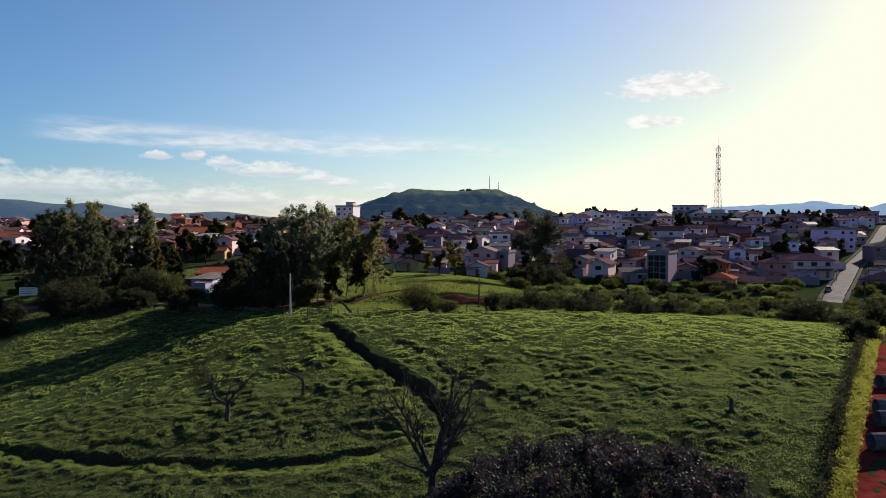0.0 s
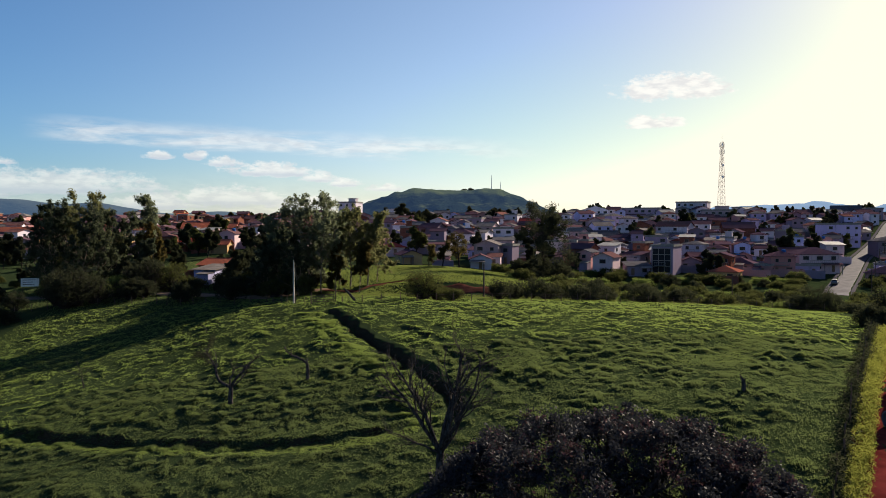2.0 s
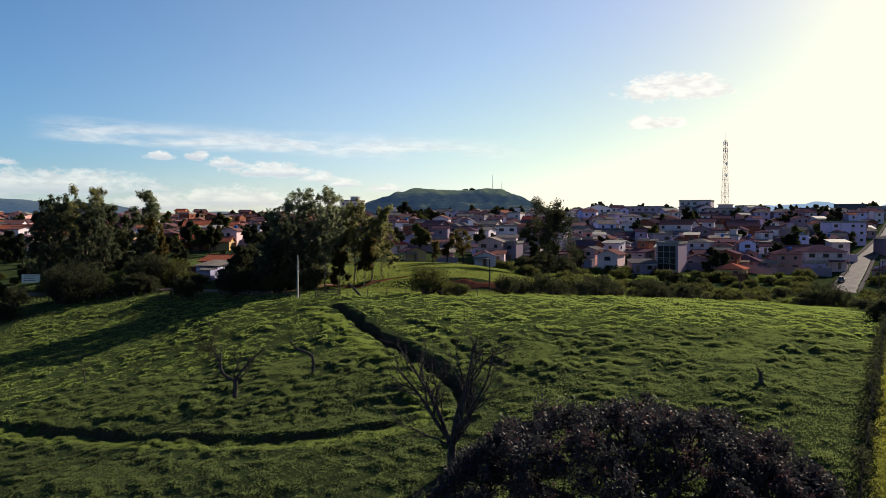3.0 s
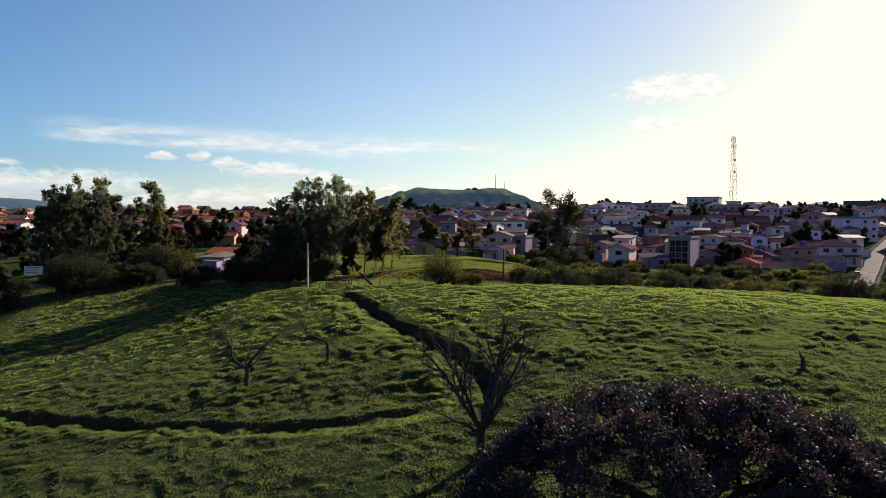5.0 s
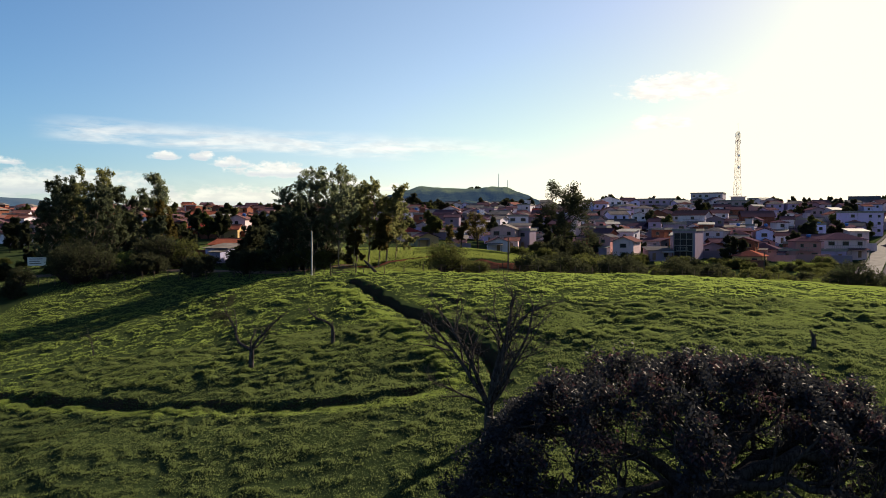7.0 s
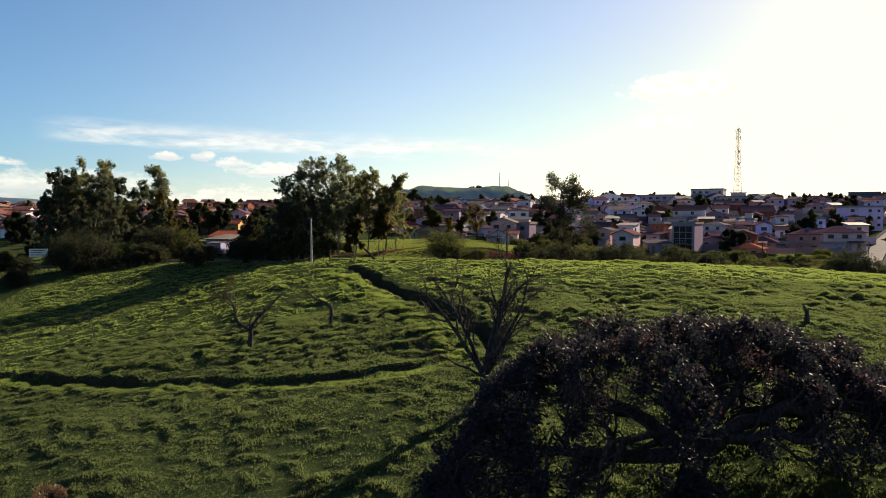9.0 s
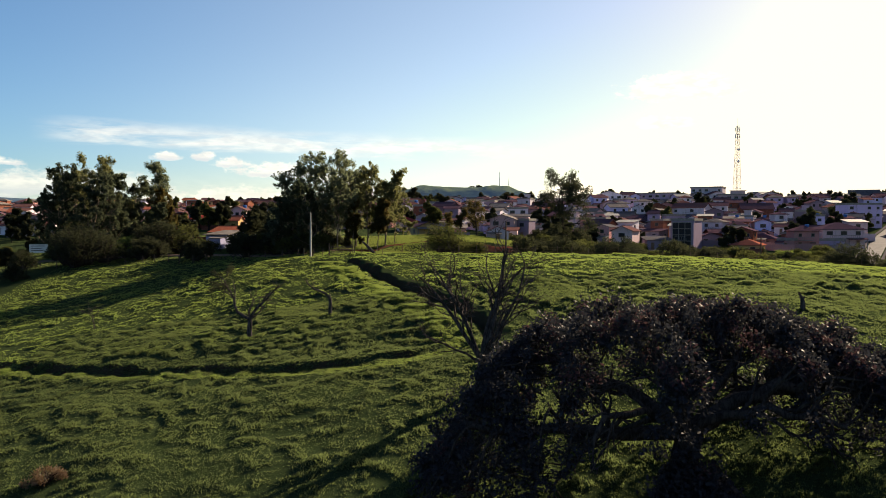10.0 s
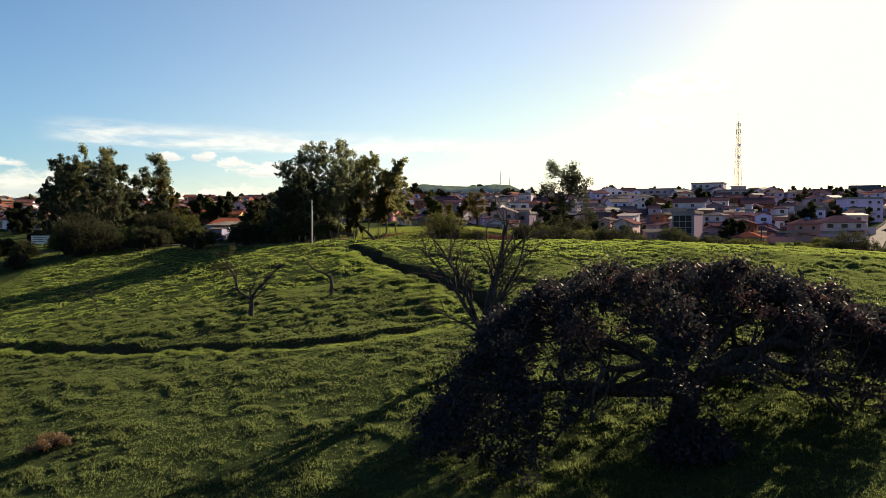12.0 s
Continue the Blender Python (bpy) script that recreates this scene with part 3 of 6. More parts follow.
def ridge(name, centre, outline, depth, mat, label, seed, rough, cols=160, rows=36):
    """A far hill: its skyline is a smooth curve through (x, height) pairs, its flanks fall away before and behind."""
    xs = np.linspace(outline[0][0], outline[-1][0], cols)
    top = spline([p[0] for p in outline], [p[1] for p in outline], xs)
    ts = np.linspace(-1, 1, rows)
    gx, gt = np.meshgrid(xs, ts)
    gz = np.meshgrid(top, ts)[0] * (1 - np.abs(gt) ** 1.5)
    gy = centre + gt * depth
    bump = wavy(gx.ravel(), gy.ravel(), rough * 4, seed).reshape(gx.shape) * 0.08 + wavy(gx.ravel(), gy.ravel(), rough, seed + 1).reshape(gx.shape) * 0.05
    gz = gz * (1 + bump * (0.45 + np.abs(gt))) - 12 * np.abs(gt) - 3
    i = np.arange((rows - 1) * (cols - 1))
    i = i // (cols - 1) * cols + i % (cols - 1)
    v = np.stack([gx.ravel(), gy.ravel(), gz.ravel()], 1)
    ob = new(name, mesh_of(name, v, np.stack([i, i + 1, i + cols + 1, i + cols], 1), mat, True))
    return tagged(ob, label, "hill", kind="structure")


def hill_build(n):
    p = place_of(n)
    f = n.noise(p, 0.012, 6.0, 0.65)
    g = n.noise(p, 0.06, 5.0, 0.7)
    col = n.mix(n.step(f, 0.52, 0.66), rgba((0.015, 0.024, 0.017)), rgba((0.066, 0.078, 0.030)))
    col = n.mix(n.math("MULTIPLY", n.step(g, 0.45, 0.6), 0.8), col, rgba((0.010, 0.016, 0.012)))
    # open grass over the crest
    high = n.add("ShaderNodeSeparateXYZ")
    n.link(p, high.inputs[0])
    top = n.step(n.math("MULTIPLY_ADD", f, 46.0, high.outputs[2]), 104.0, 124.0)
    col = n.mix(n.math("MULTIPLY", top, 0.8), col, rgba((0.085, 0.105, 0.036)))
    # faint bluish emission stands in for the haze before the hill
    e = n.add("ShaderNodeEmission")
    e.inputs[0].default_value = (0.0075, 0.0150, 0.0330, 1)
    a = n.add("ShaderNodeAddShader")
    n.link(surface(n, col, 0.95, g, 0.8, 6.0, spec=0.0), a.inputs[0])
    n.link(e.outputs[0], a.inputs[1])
    return a.outputs[0]


def distance_build(c, glow):
    def build(n):
        p = place_of(n)
        f = n.noise(p, 0.004, 6.0, 0.65)
        col = n.mix(n.step(f, 0.4, 0.6), rgba(c), rgba([v * 0.7 for v in c]))
        b = surface(n, col, 1.0, f, 0.5, 30.0, spec=0.0)
        # glow: emission added over the surface to paint the blue air haze
        e = n.add("ShaderNodeEmission")
        e.inputs[0].default_value = rgba(glow)
        a = n.add("ShaderNodeAddShader")
        n.link(b, a.inputs[0])
        n.link(e.outputs[0], a.inputs[1])
        return a.outputs[0]
    return build


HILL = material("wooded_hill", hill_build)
DISTANT = material("distant_mountains", distance_build((0.05, 0.08, 0.10), (0.105, 0.155, 0.235)))
DISTANT_GREEN = material("distant_green_hills", distance_build((0.06, 0.07, 0.06), (0.022, 0.040, 0.070)))
build_ground()
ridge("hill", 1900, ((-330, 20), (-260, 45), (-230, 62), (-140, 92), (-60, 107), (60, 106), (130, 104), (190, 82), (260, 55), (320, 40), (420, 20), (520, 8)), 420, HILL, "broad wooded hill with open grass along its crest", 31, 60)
ridge("mountain_range", 4300, ((1050, 40), (1250, 75), (1500, 120), (1620, 118), (1800, 128), (1950, 140), (2030, 150), (2120, 138), (2230, 125), (2330, 112), (2420, 138), (2560, 140), (2800, 120), (3300, 90)), 300, DISTANT, "hazy blue mountain range on the skyline", 33, 130)
ridge("distant_hills", 3600, ((-2700, 130), (-2350, 128), (-2060, 142), (-1950, 138), (-1800, 118), (-1600, 122), (-1450, 100), (-1250, 70), (-1000, 80), (-800, 60), (-500, 55), (-200, 40)), 300, DISTANT_GREEN, "low green hills in the distance", 35, 260)

# the street up through the town, with its kerbs and pavements
strip("road", STREET, 3.1, -3.1, ASPHALT, "grey asphalt street climbing through the town", "road", 0.07, 3.0, 0.15)
strip("pavement", STREET, 3.9, 2.75, KERB, "pale concrete pavement with a raised kerb", "pavement", 0.20, 3.0, 0.0)
strip("pavement", STREET, -2.75, -3.9, KERB, "pale concrete pavement with a raised kerb", "pavement", 0.20, 3.0, 0.0)
# bare tracks
LANE = ((-110, 176), (-85, 166), (-58, 161), (-42, 152), (-33, 147), (-24, 158))
RED_TRACK = ((80, 130), (60.5, 101), (47.5, 80), (40.5, 69), (35.2, 60), (28, 47))
RED_BANK = ((-5, 154), (2, 153.5), (9, 154))
RED_PATH = ((-26, 156), (-18, 152), (-13, 158), (-6, 162))
strip("dirt_road", LANE, 2.3, -2.3, DIRT, "pale dirt lane along the pasture fence", "dirt road", 0.07)
strip("red_track", RED_TRACK, 9.0, -5.2, SOIL, "freshly graded red earth track", "dirt road", 0.10, 1.0, 0.8)
strip("red_bank", RED_BANK, 1.6, -1.9, KNOLL_SOIL, "bare red earth cut bank", "earth bank", 0.10, 0.7, 0.8)
strip("red_path", RED_PATH, 0.9, -0.9, KNOLL_SOIL, "worn red earth path over the knoll", "dirt path", 0.08, 0.7, 0.8)


# ---- houses ----
UNIT = {}


def unit_meshes():
    bm = bmesh.new()
    outer, inner = [(-0.5, -0.04), (0.5, -0.04), (0.5, 1.0), (-0.5, 1.0)], [(-0.43, 0.06), (0.43, 0.06), (0.43, 0.94), (-0.43, 0.94)]
    front, back = [[[bm.verts.new((x, yy - (0.05 if z < 0 and yy < 0 else 0), z)) for x, z in ring] for ring in (outer, inner)] for yy in (-0.07, 0.06)]
    for k in range(4):
        m = (k + 1) % 4
        bm.faces.new((front[0][k], front[0][m], front[1][m], front[1][k]))
        bm.faces.new((back[0][m], back[0][k], back[1][k], back[1][m]))
        bm.faces.new((front[1][k], front[1][m], back[1][m], back[1][k]))
        bm.faces.new((front[0][m], front[0][k], back[0][k], back[0][m]))
    UNIT["window"] = bm_mesh("window_frame", bm, FRAME)
    bm = bmesh.new()
    box(bm, -0.46, 0.46, -0.02, 0.02, 0.04, 0.96)
    UNIT["pane"] = bm_mesh("pane", bm, GLASS)
    bm = bmesh.new()
    box(bm, -0.5, 0.5, -0.05, 0.05, 0, 1)
    box(bm, -0.4, 0.4, -0.08, -0.05, 0.08, 0.45)
    box(bm, -0.4, 0.4, -0.08, -0.05, 0.55, 0.92)
    UNIT["door"] = bm_mesh("door", bm, DOOR)
    bm = bmesh.new()
    bmesh.ops.create_cone(bm, cap_ends=True, segments=14, radius1=0.55, radius2=0.68, depth=0.9, matrix=Matrix.Translation((0, 0, 0.45)))
    bmesh.ops.create_cone(bm, cap_ends=True, segments=14, radius1=0.72, radius2=0.3, depth=0.16, matrix=Matrix.Translation((0, 0, 0.98)))
    UNIT["tank"] = bm_mesh("water_tank", bm, BLUE_TANK)


unit_meshes()
BUILT = []


def roof_mesh(kind, w, d, h, mat, over=0.55):
    """A roof with overhanging eaves: gable (ridge along x), cross (ridge along y), hip, shed, or flat with a parapet."""
    bm = bmesh.new()
    a, b, t = w / 2 + over, d / 2 + over, 0.14
    if kind == "gable":
        e = -over * h / (d / 2)
        for s in (1, -1):
            solid(bm, [(-a, -b * s, e), (a, -b * s, e), (a, 0, h), (-a, 0, h)][::s], [(-a, -b * s, e + t), (a, -b * s, e + t), (a, 0, h + t), (-a, 0, h + t)][::s])
        box(bm, -a, a, -0.12, 0.12, h + t * 0.4, h + t + 0.07)
    elif kind == "cross":
        e = -over * h / (w / 2)
        for s in (1, -1):
            solid(bm, [(-a * s, b, e), (-a * s, -b, e), (0, -b, h), (0, b, h)][::s], [(-a * s, b, e + t), (-a * s, -b, e + t), (0, -b, h + t), (0, b, h + t)][::s])
        box(bm, -0.12, 0.12, -b, b, h + t * 0.4, h + t + 0.07)
    elif kind == "hip":
        e = -over * h / (min(w, d) / 2)
        r = max(a - b, 0.0)
        q = max(b - a, 0.0)
        bot = [bm.verts.new(p) for p in ((-a, -b, e), (a, -b, e), (a, b, e), (-a, b, e))]
        mid = [bm.verts.new(p) for p in ((-a, -b, e + t), (a, -b, e + t), (a, b, e + t), (-a, b, e + t))]
        bm.faces.new(bot[::-1])
        for i in range(4):
            bm.faces.new((bot[i], bot[(i + 1) % 4], mid[(i + 1) % 4], mid[i]))
        if r >= q:
            r = max(r, 0.2)
            u, v = bm.verts.new((-r, 0, h)), bm.verts.new((r, 0, h))
            for f in ((mid[0], mid[1], v, u), (mid[2], mid[3], u, v), (mid[1], mid[2], v), (mid[3], mid[0], u)):
                bm.faces.new(f)
        else:
            u, v = bm.verts.new((0, -q, h)), bm.verts.new((0, q, h))
            for f in ((mid[1], mid[2], v, u), (mid[3], mid[0], u, v), (mid[0], mid[1], u), (mid[2], mid[3], v)):
                bm.faces.new(f)
    elif kind == "shed":
        solid(bm, [(-a, -b, 0), (a, -b, 0), (a, b, h), (-a, b, h)], [(-a, -b, t), (a, -b, t), (a, b, h + t), (-a, b, h + t)])
    else:
        a, b = w / 2 + 0.25, d / 2 + 0.25
        box(bm, -a, a, -b, b, 0, 0.22)
        for x0, x1, y0, y1 in ((-a, a, -b, -b + 0.15), (-a, a, b - 0.15, b), (-a, -a + 0.15, -b + 0.15, b - 0.15), (a - 0.15, a, -b + 0.15, b - 0.15)):
            box(bm, x0, x1, y0, y1, 0.22, 0.22 + h)
    return bm_mesh("roof", bm, mat)


def house(x, y, w, d, storeys, roof, wall, tiles, yaw=0.0, rise=None, z=None, rng=None, openings=True, tank=False):
    """One house: walls (with gables), roof, windows and a door on the sides that face down the slope."""
    rng = rng or random.Random(int(x * 31 + y * 17))
    base = min(land(x + sx * w * 0.4, y + sy * d * 0.4) for sx in (-1, 1) for sy in (-1, 1)) if z is None else z
    high = max(land(x, y), land(x, y + d * 0.3)) if z is None else z
    floor = base * 0.4 + high * 0.6
    tall = 2.85 * storeys
    rise = rise if rise is not None else {"flat": 0.5, "shed": 0.9}.get(roof, min(w, d) * rng.uniform(0.17, 0.23))
    words = "%s %s-storey house with a %s roof" % (WALL_WORDS[wall], {1: "single", 2: "two", 3: "three"}.get(storeys, "four"), ROOF_WORDS[tiles.name])
    yaw -= 20 * ease(-40, 40, x)
    ob = thing("house", words, "house", pose(x, y, floor, 0, 0, yaw))
    bm = bmesh.new()
    low = base - floor - 1.2
    if roof == "gable":
        ring = [(-d / 2, low), (d / 2, low), (d / 2, tall), (0, tall + rise), (-d / 2, tall)]
        solid(bm, [(-w / 2, p, q) for p, q in ring][::-1], [(w / 2, p, q) for p, q in ring][::-1])
    elif roof == "cross":
        ring = [(-w / 2, low), (w / 2, low), (w / 2, tall), (0, tall + rise), (-w / 2, tall)]
        solid(bm, [(p, -d / 2, q) for p, q in ring], [(p, d / 2, q) for p, q in ring])
    elif roof == "shed":
        ring = [(-d / 2, low), (d / 2, low), (d / 2, tall + rise * 0.98), (-d / 2, tall)]
        solid(bm, [(-w / 2, p, q) for p, q in ring][::-1], [(w / 2, p, q) for p, q in ring][::-1])
    else:
        box(bm, -w / 2, w / 2, -d / 2, d / 2, low, tall)
    bmesh.ops.recalc_face_normals(bm, faces=bm.faces)
    part("wall", bm_mesh("wall", bm, WALLS[wall]), ob)
    part("roof", roof_mesh(roof, w, d, rise, tiles), ob, m=pose(0, 0, tall + (0.01 if roof in ("flat", "hip", "shed") else 0.02)))
    if openings:
        n = max(1, int(w / 3.2))
        door = rng.randrange(n)
        for s in range(storeys):
            for i in range(n):
                px = -w / 2 + w * (i + 0.5) / n
                if s == 0 and i == door:
                    part("door", UNIT["door"], ob, m=pose(px, -d / 2 - 0.02, 0.05) @ Matrix.Diagonal((0.95, 1, 2.1, 1)))
                    continue
                if rng.random() < 0.12:
                    continue
                ww, wh = rng.choice(((1.2, 1.1), (1.5, 1.2), (1.0, 1.0), (1.9, 1.2)))
                win = part("window", UNIT["window"], ob, m=pose(px, -d / 2 - 0.03, s * 2.85 + 1.0) @ Matrix.Diagonal((ww, 1, wh, 1)))
                part("pane", UNIT["pane"], win)
        for s in range(storeys):
            if rng.random() < 0.75:
                for side in (1, -1):
                    if side < 0 and x > 60 or side > 0 and rng.random() < 0.2:
                        continue
                    win = part("window", UNIT["window"], ob, m=pose(side * (w / 2 + 0.03), rng.uniform(-0.2, 0.2) * d, s * 2.85 + 1.0, 0, 0, 90 * side) @ Matrix.Diagonal((1.2, 1, 1.1, 1)))
                    part("pane", UNIT["pane"], win)
    if roof == "flat" and storeys > 1 and rng.random() < 0.4:
        bm = bmesh.new()
        box(bm, -w * 0.2, w * 0.2, -d * 0.15, d * 0.25, 0, 2.3)
        box(bm, -w * 0.24, w * 0.24, -d * 0.19, d * 0.29, 2.3, 2.45)
        part("stair_head", bm_mesh("stair_head", bm, WALLS[wall]), ob, m=pose(w * 0.1, d * 0.1, tall + 0.2))
    if storeys > 1 and rng.random() < 0.55:
        bm = bmesh.new()
        bw, z0 = w * rng.uniform(0.4, 0.7), 2.8
        box(bm, -bw / 2, bw / 2, -1.2, 0, z0 - 0.15, z0)
        for k in range(int(bw / 0.6) + 1):
            q = -bw / 2 + 0.06 + k * (bw - 0.12) / int(bw / 0.6)
            box(bm, q - 0.03, q + 0.03, -1.18, -1.12, z0, z0 + 0.9)
        box(bm, -bw / 2, bw / 2, -1.2, -1.1, z0 + 0.9, z0 + 1.0)
        part("balcony", bm_mesh("balcony", bm, CONCRETE), ob, m=pose(rng.uniform(-0.1, 0.1) * w, -d / 2, 0))
    if rng.random() < 0.55 and openings:
        # a lean-to or covered yard built onto the front
        aw, ad, ah = w * rng.uniform(0.35, 0.7), rng.uniform(1.8, 3.2), rng.uniform(2.1, 2.5)
        ax = rng.choice((-1, 1)) * (w - aw) / 2
        bm = bmesh.new()
        if rng.random() < 0.5:
            box(bm, -aw / 2, aw / 2, -ad, -0.03, low, ah)
            part("annex_wall", bm_mesh("annex_wall", bm, WALLS[rng.choice((wall, "brick", "grey"))]), ob, m=pose(ax, -d / 2, 0))
        else:
            box(bm, -0.08, 0.08, -ad + 0.05, -ad + 0.2, low, ah)
            post = bm_mesh("veranda_post", bm, CONCRETE)
            for q in (-aw / 2 + 0.1, aw / 2 - 0.1):
                part("veranda_post", post, ob, m=pose(ax + q, -d / 2, 0))
        bm = bmesh.new()
        solid(bm, [(-aw / 2 - 0.2, -ad - 0.3, ah), (aw / 2 + 0.2, -ad - 0.3, ah), (aw / 2 + 0.2, -0.02, ah + 0.45), (-aw / 2 - 0.2, -0.02, ah + 0.45)],
              [(-aw / 2 - 0.2, -ad - 0.3, ah + 0.1), (aw / 2 + 0.2, -ad - 0.3, ah + 0.1), (aw / 2 + 0.2, -0.02, ah + 0.55), (-aw / 2 - 0.2, -0.02, ah + 0.55)])
        part("annex_roof", bm_mesh("annex_roof", bm, rng.choice((TILE_OLD, CEMENT_ROOF, METAL_ROOF))), ob, m=pose(ax, -d / 2, 0))
    if rng.random() < 0.5 and openings:
        bm = bmesh.new()
        fy = -d / 2 - rng.uniform(3.4, 4.5)
        box(bm, -w / 2 - 1.2, w / 2 + 1.2, fy - 0.08, fy + 0.08, low - 0.6, 1.75)
        box(bm, -w / 2 - 1.25, w / 2 + 1.25, fy - 0.12, fy + 0.12, 1.7, 1.8)
        part("yard_wall", bm_mesh("yard_wall", bm, WALLS[rng.choice(("brick", "grey", "grey", wall))]), ob)
    if tank:
        part("water_tank", UNIT["tank"], ob, "blue plastic water tank", m=pose(w * 0.2, d * 0.1, tall + (0.2 if roof == "flat" else rise * 0.6)))
    BUILT.append((x, y, max(w, d) * 0.5))
    return ob


def glazed_front(ob, w, d, x0, x1, z0, z1, cols, rows):
    """A shopfront-like grid of glass set into the front of a house."""
    bm = bmesh.new()
    box(bm, x0, x1, -d / 2 - 0.05, -d / 2 - 0.01, z0, z1)
    glass = part("glazing", bm_mesh("glazing", bm, GLASS), ob, "tall grid of dark glass")
    for k in range(cols + 1):
        q = x0 + (x1 - x0) * k / cols
        bm = bmesh.new()
        box(bm, q - 0.09, q + 0.09, -d / 2 - 0.16, -d / 2 - 0.055, z0, z1)
        part("mullion", bm_mesh("mullion", bm, CONCRETE), glass)
    for k in range(rows + 1):
        q = z0 + (z1 - z0) * k / rows
        bm = bmesh.new()
        box(bm, x0, x1, -d / 2 - 0.19, -d / 2 - 0.165, q - 0.1, q + 0.1)
        part("transom", bm_mesh("transom", bm, CONCRETE), glass)


# houses that stand out, row by row from the meadow upwards
house(49.0, 241.5, 6.1, 9, 2, "cross", "cream", TILE, -7)
house(58.9, 245.0, 6.9, 10, 1, "shed", "grey", DARK_ROOF, 15)
glazed_front(house(69.3, 248.5, 6.6, 11, 3, "flat", "grey", CONCRETE, -10, openings=False), 6.6, 11, -2.9, 2.6, 0.6, 8.0, 3, 4)
house(86.0, 271.5, 5.6, 9, 1, "gable", "brick", TILE_OLD, 15)
house(83.4, 236.0, 8.0, 9, 1, "hip", "yellow", TILE_BRIGHT, -10)
house(95.1, 255.0, 8.1, 10, 1, "hip", "pink", TILE_OLD, -7)
house(109.8, 262.0, 8.0, 9, 1, "cross", "brick", TILE, 0)
house(119.6, 257.5, 12.7, 11, 2, "hip", "cream", TILE_OLD, 15)
house(124.8, 281.5, 11.9, 9, 1, "gable", "pink", TILE_OLD, 8)
house(59.7, 288.5, 11.8, 9, 1, "hip", "cream", TILE, 15)
house(70.8, 284.0, 4.4, 9, 2, "flat", "brick", CONCRETE, -14)
house(81.3, 306.0, 6.9, 9, 2, "flat", "grey", CONCRETE, 15)
house(100.7, 347.5, 13.8, 10, 2, "gable", "white", TILE, -14)
house(86.3, 350.0, 9.2, 9, 2, "cross", "brick", TILE_OLD, 8)
house(66.7, 335.5, 13.1, 10, 1, "gable", "white", DARK_ROOF, 0)
house(81.1, 430.5, 13.7, 11, 2, "cross", "white", DARK_ROOF, 15)
house(108.4, 436.0, 21.6, 12, 2, "flat", "grey", CONCRETE, -7)
house(139.8, 446.0, 16.8, 12, 3, "flat", "white", CONCRETE, -7)
house(145.4, 420.5, 17.0, 11, 2, "flat", "cream", CONCRETE, 8)
house(167.0, 445.5, 7.9, 11, 2, "flat", "white", CONCRETE, 15)
house(162.8, 328.5, 13.4, 12, 3, "flat", "lilac", CONCRETE, 15)
house(125.9, 341.0, 12.5, 11, 2, "gable", "brick", TILE_OLD, 8)
house(143.2, 317.0, 12.6, 10, 1, "flat", "cream", CONCRETE, 8)
house(164.7, 420.5, 9.8, 11, 2, "cross", "cream", TILE_OLD, -7)
house(174.1, 386.5, 14.8, 11, 1, "gable", "cream", TILE_RED, -7)
house(213.0, 421.0, 14.0, 12, 2, "gable", "cream", DARK_ROOF, -7)
house(233.5, 435.5, 9.9, 11, 2, "flat", "grey", CONCRETE, 15)
house(164.7, 293.0, 11.8, 12, 2, "hip", "grey", DARK_ROOF, 8)
house(131.4, 234.0, 11.8, 12, 1, "hip", "pink", TILE_OLD, -14)
house(-31.3, 430.0, 11.9, 10, 2, "flat", "white", CONCRETE, -14)
house(-23.2, 385.0, 13.1, 10, 1, "flat", "cream", CONCRETE, -7)
house(-8.5, 400.0, 10.8, 10, 1, "flat", "white", CONCRETE, 15)
house(7.4, 425.0, 14.2, 10, 2, "flat", "grey", CONCRETE, -14)
house(14.4, 374.5, 6.9, 9, 2, "flat", "grey", CONCRETE, 0)
house(27.6, 405.0, 7.5, 10, 2, "cross", "cream", TILE, -14)
house(34.2, 400.0, 6.5, 10, 2, "flat", "white", CONCRETE, 0)
house(42.1, 390.0, 10.5, 10, 1, "gable", "pink", TILE_RED, 8)
house(23.1, 320.0, 8.2, 9, 2, "flat", "white", CONCRETE, 15)
house(19.6, 270.0, 6.7, 9, 2, "shed", "cream", DARK_ROOF, 8)
house(26.5, 272.0, 6.3, 9, 1, "flat", "turquoise", CONCRETE, 8)
house(9.9, 230.0, 6.1, 10, 1, "cross", "white", TILE_OLD, 12)
house(14.9, 242.5, 3.8, 9, 1, "gable", "cream", TILE, 8)
house(-17.0, 253.5, 6.1, 9, 1, "hip", "cream", TILE_RED, 15)
house(-10.9, 227.0, 5.9, 10, 1, "cross", "yellow", TILE_OLD, 20)
house(-0.8, 230.0, 3.6, 8, 1, "shed", "pink", CEMENT_ROOF, 8)
house(49.0, 287.0, 8.1, 9, 2, "flat", "pink", CONCRETE, -7)
house(51.1, 368.0, 10.4, 10, 1, "gable", "pink", TILE_OLD, 0)
house(-51.9, 430.5, 9.8, 11, 4, "flat", "white", CONCRETE, -14)
house(-53.7, 182.0, 5.4, 8, 1, "shed", "blue", CEMENT_ROOF, -15)
house(-55.3, 195.0, 7.6, 10, 1, "gable", "brick", TILE_BRIGHT, -12)
house(-169.2, 470.0, 10.0, 11, 1, "cross", "white", CEMENT_ROOF, -14)
house(-143.0, 434.5, 5.6, 9, 2, "flat", "brick", CONCRETE, -7)
house(-113.5, 359.5, 11.4, 12, 1, "gable", "brick", TILE_BRIGHT, 8)
house(-89.3, 308.5, 7.8, 11, 1, "cross", "cream", TILE_OLD, -7)
house(-99.6, 355.0, 11.3, 11, 1, "gable", "pink", TILE_BRIGHT, 0)
house(-99.8, 301.5, 6.4, 11, 1, "cross", "white", TILE, 8)
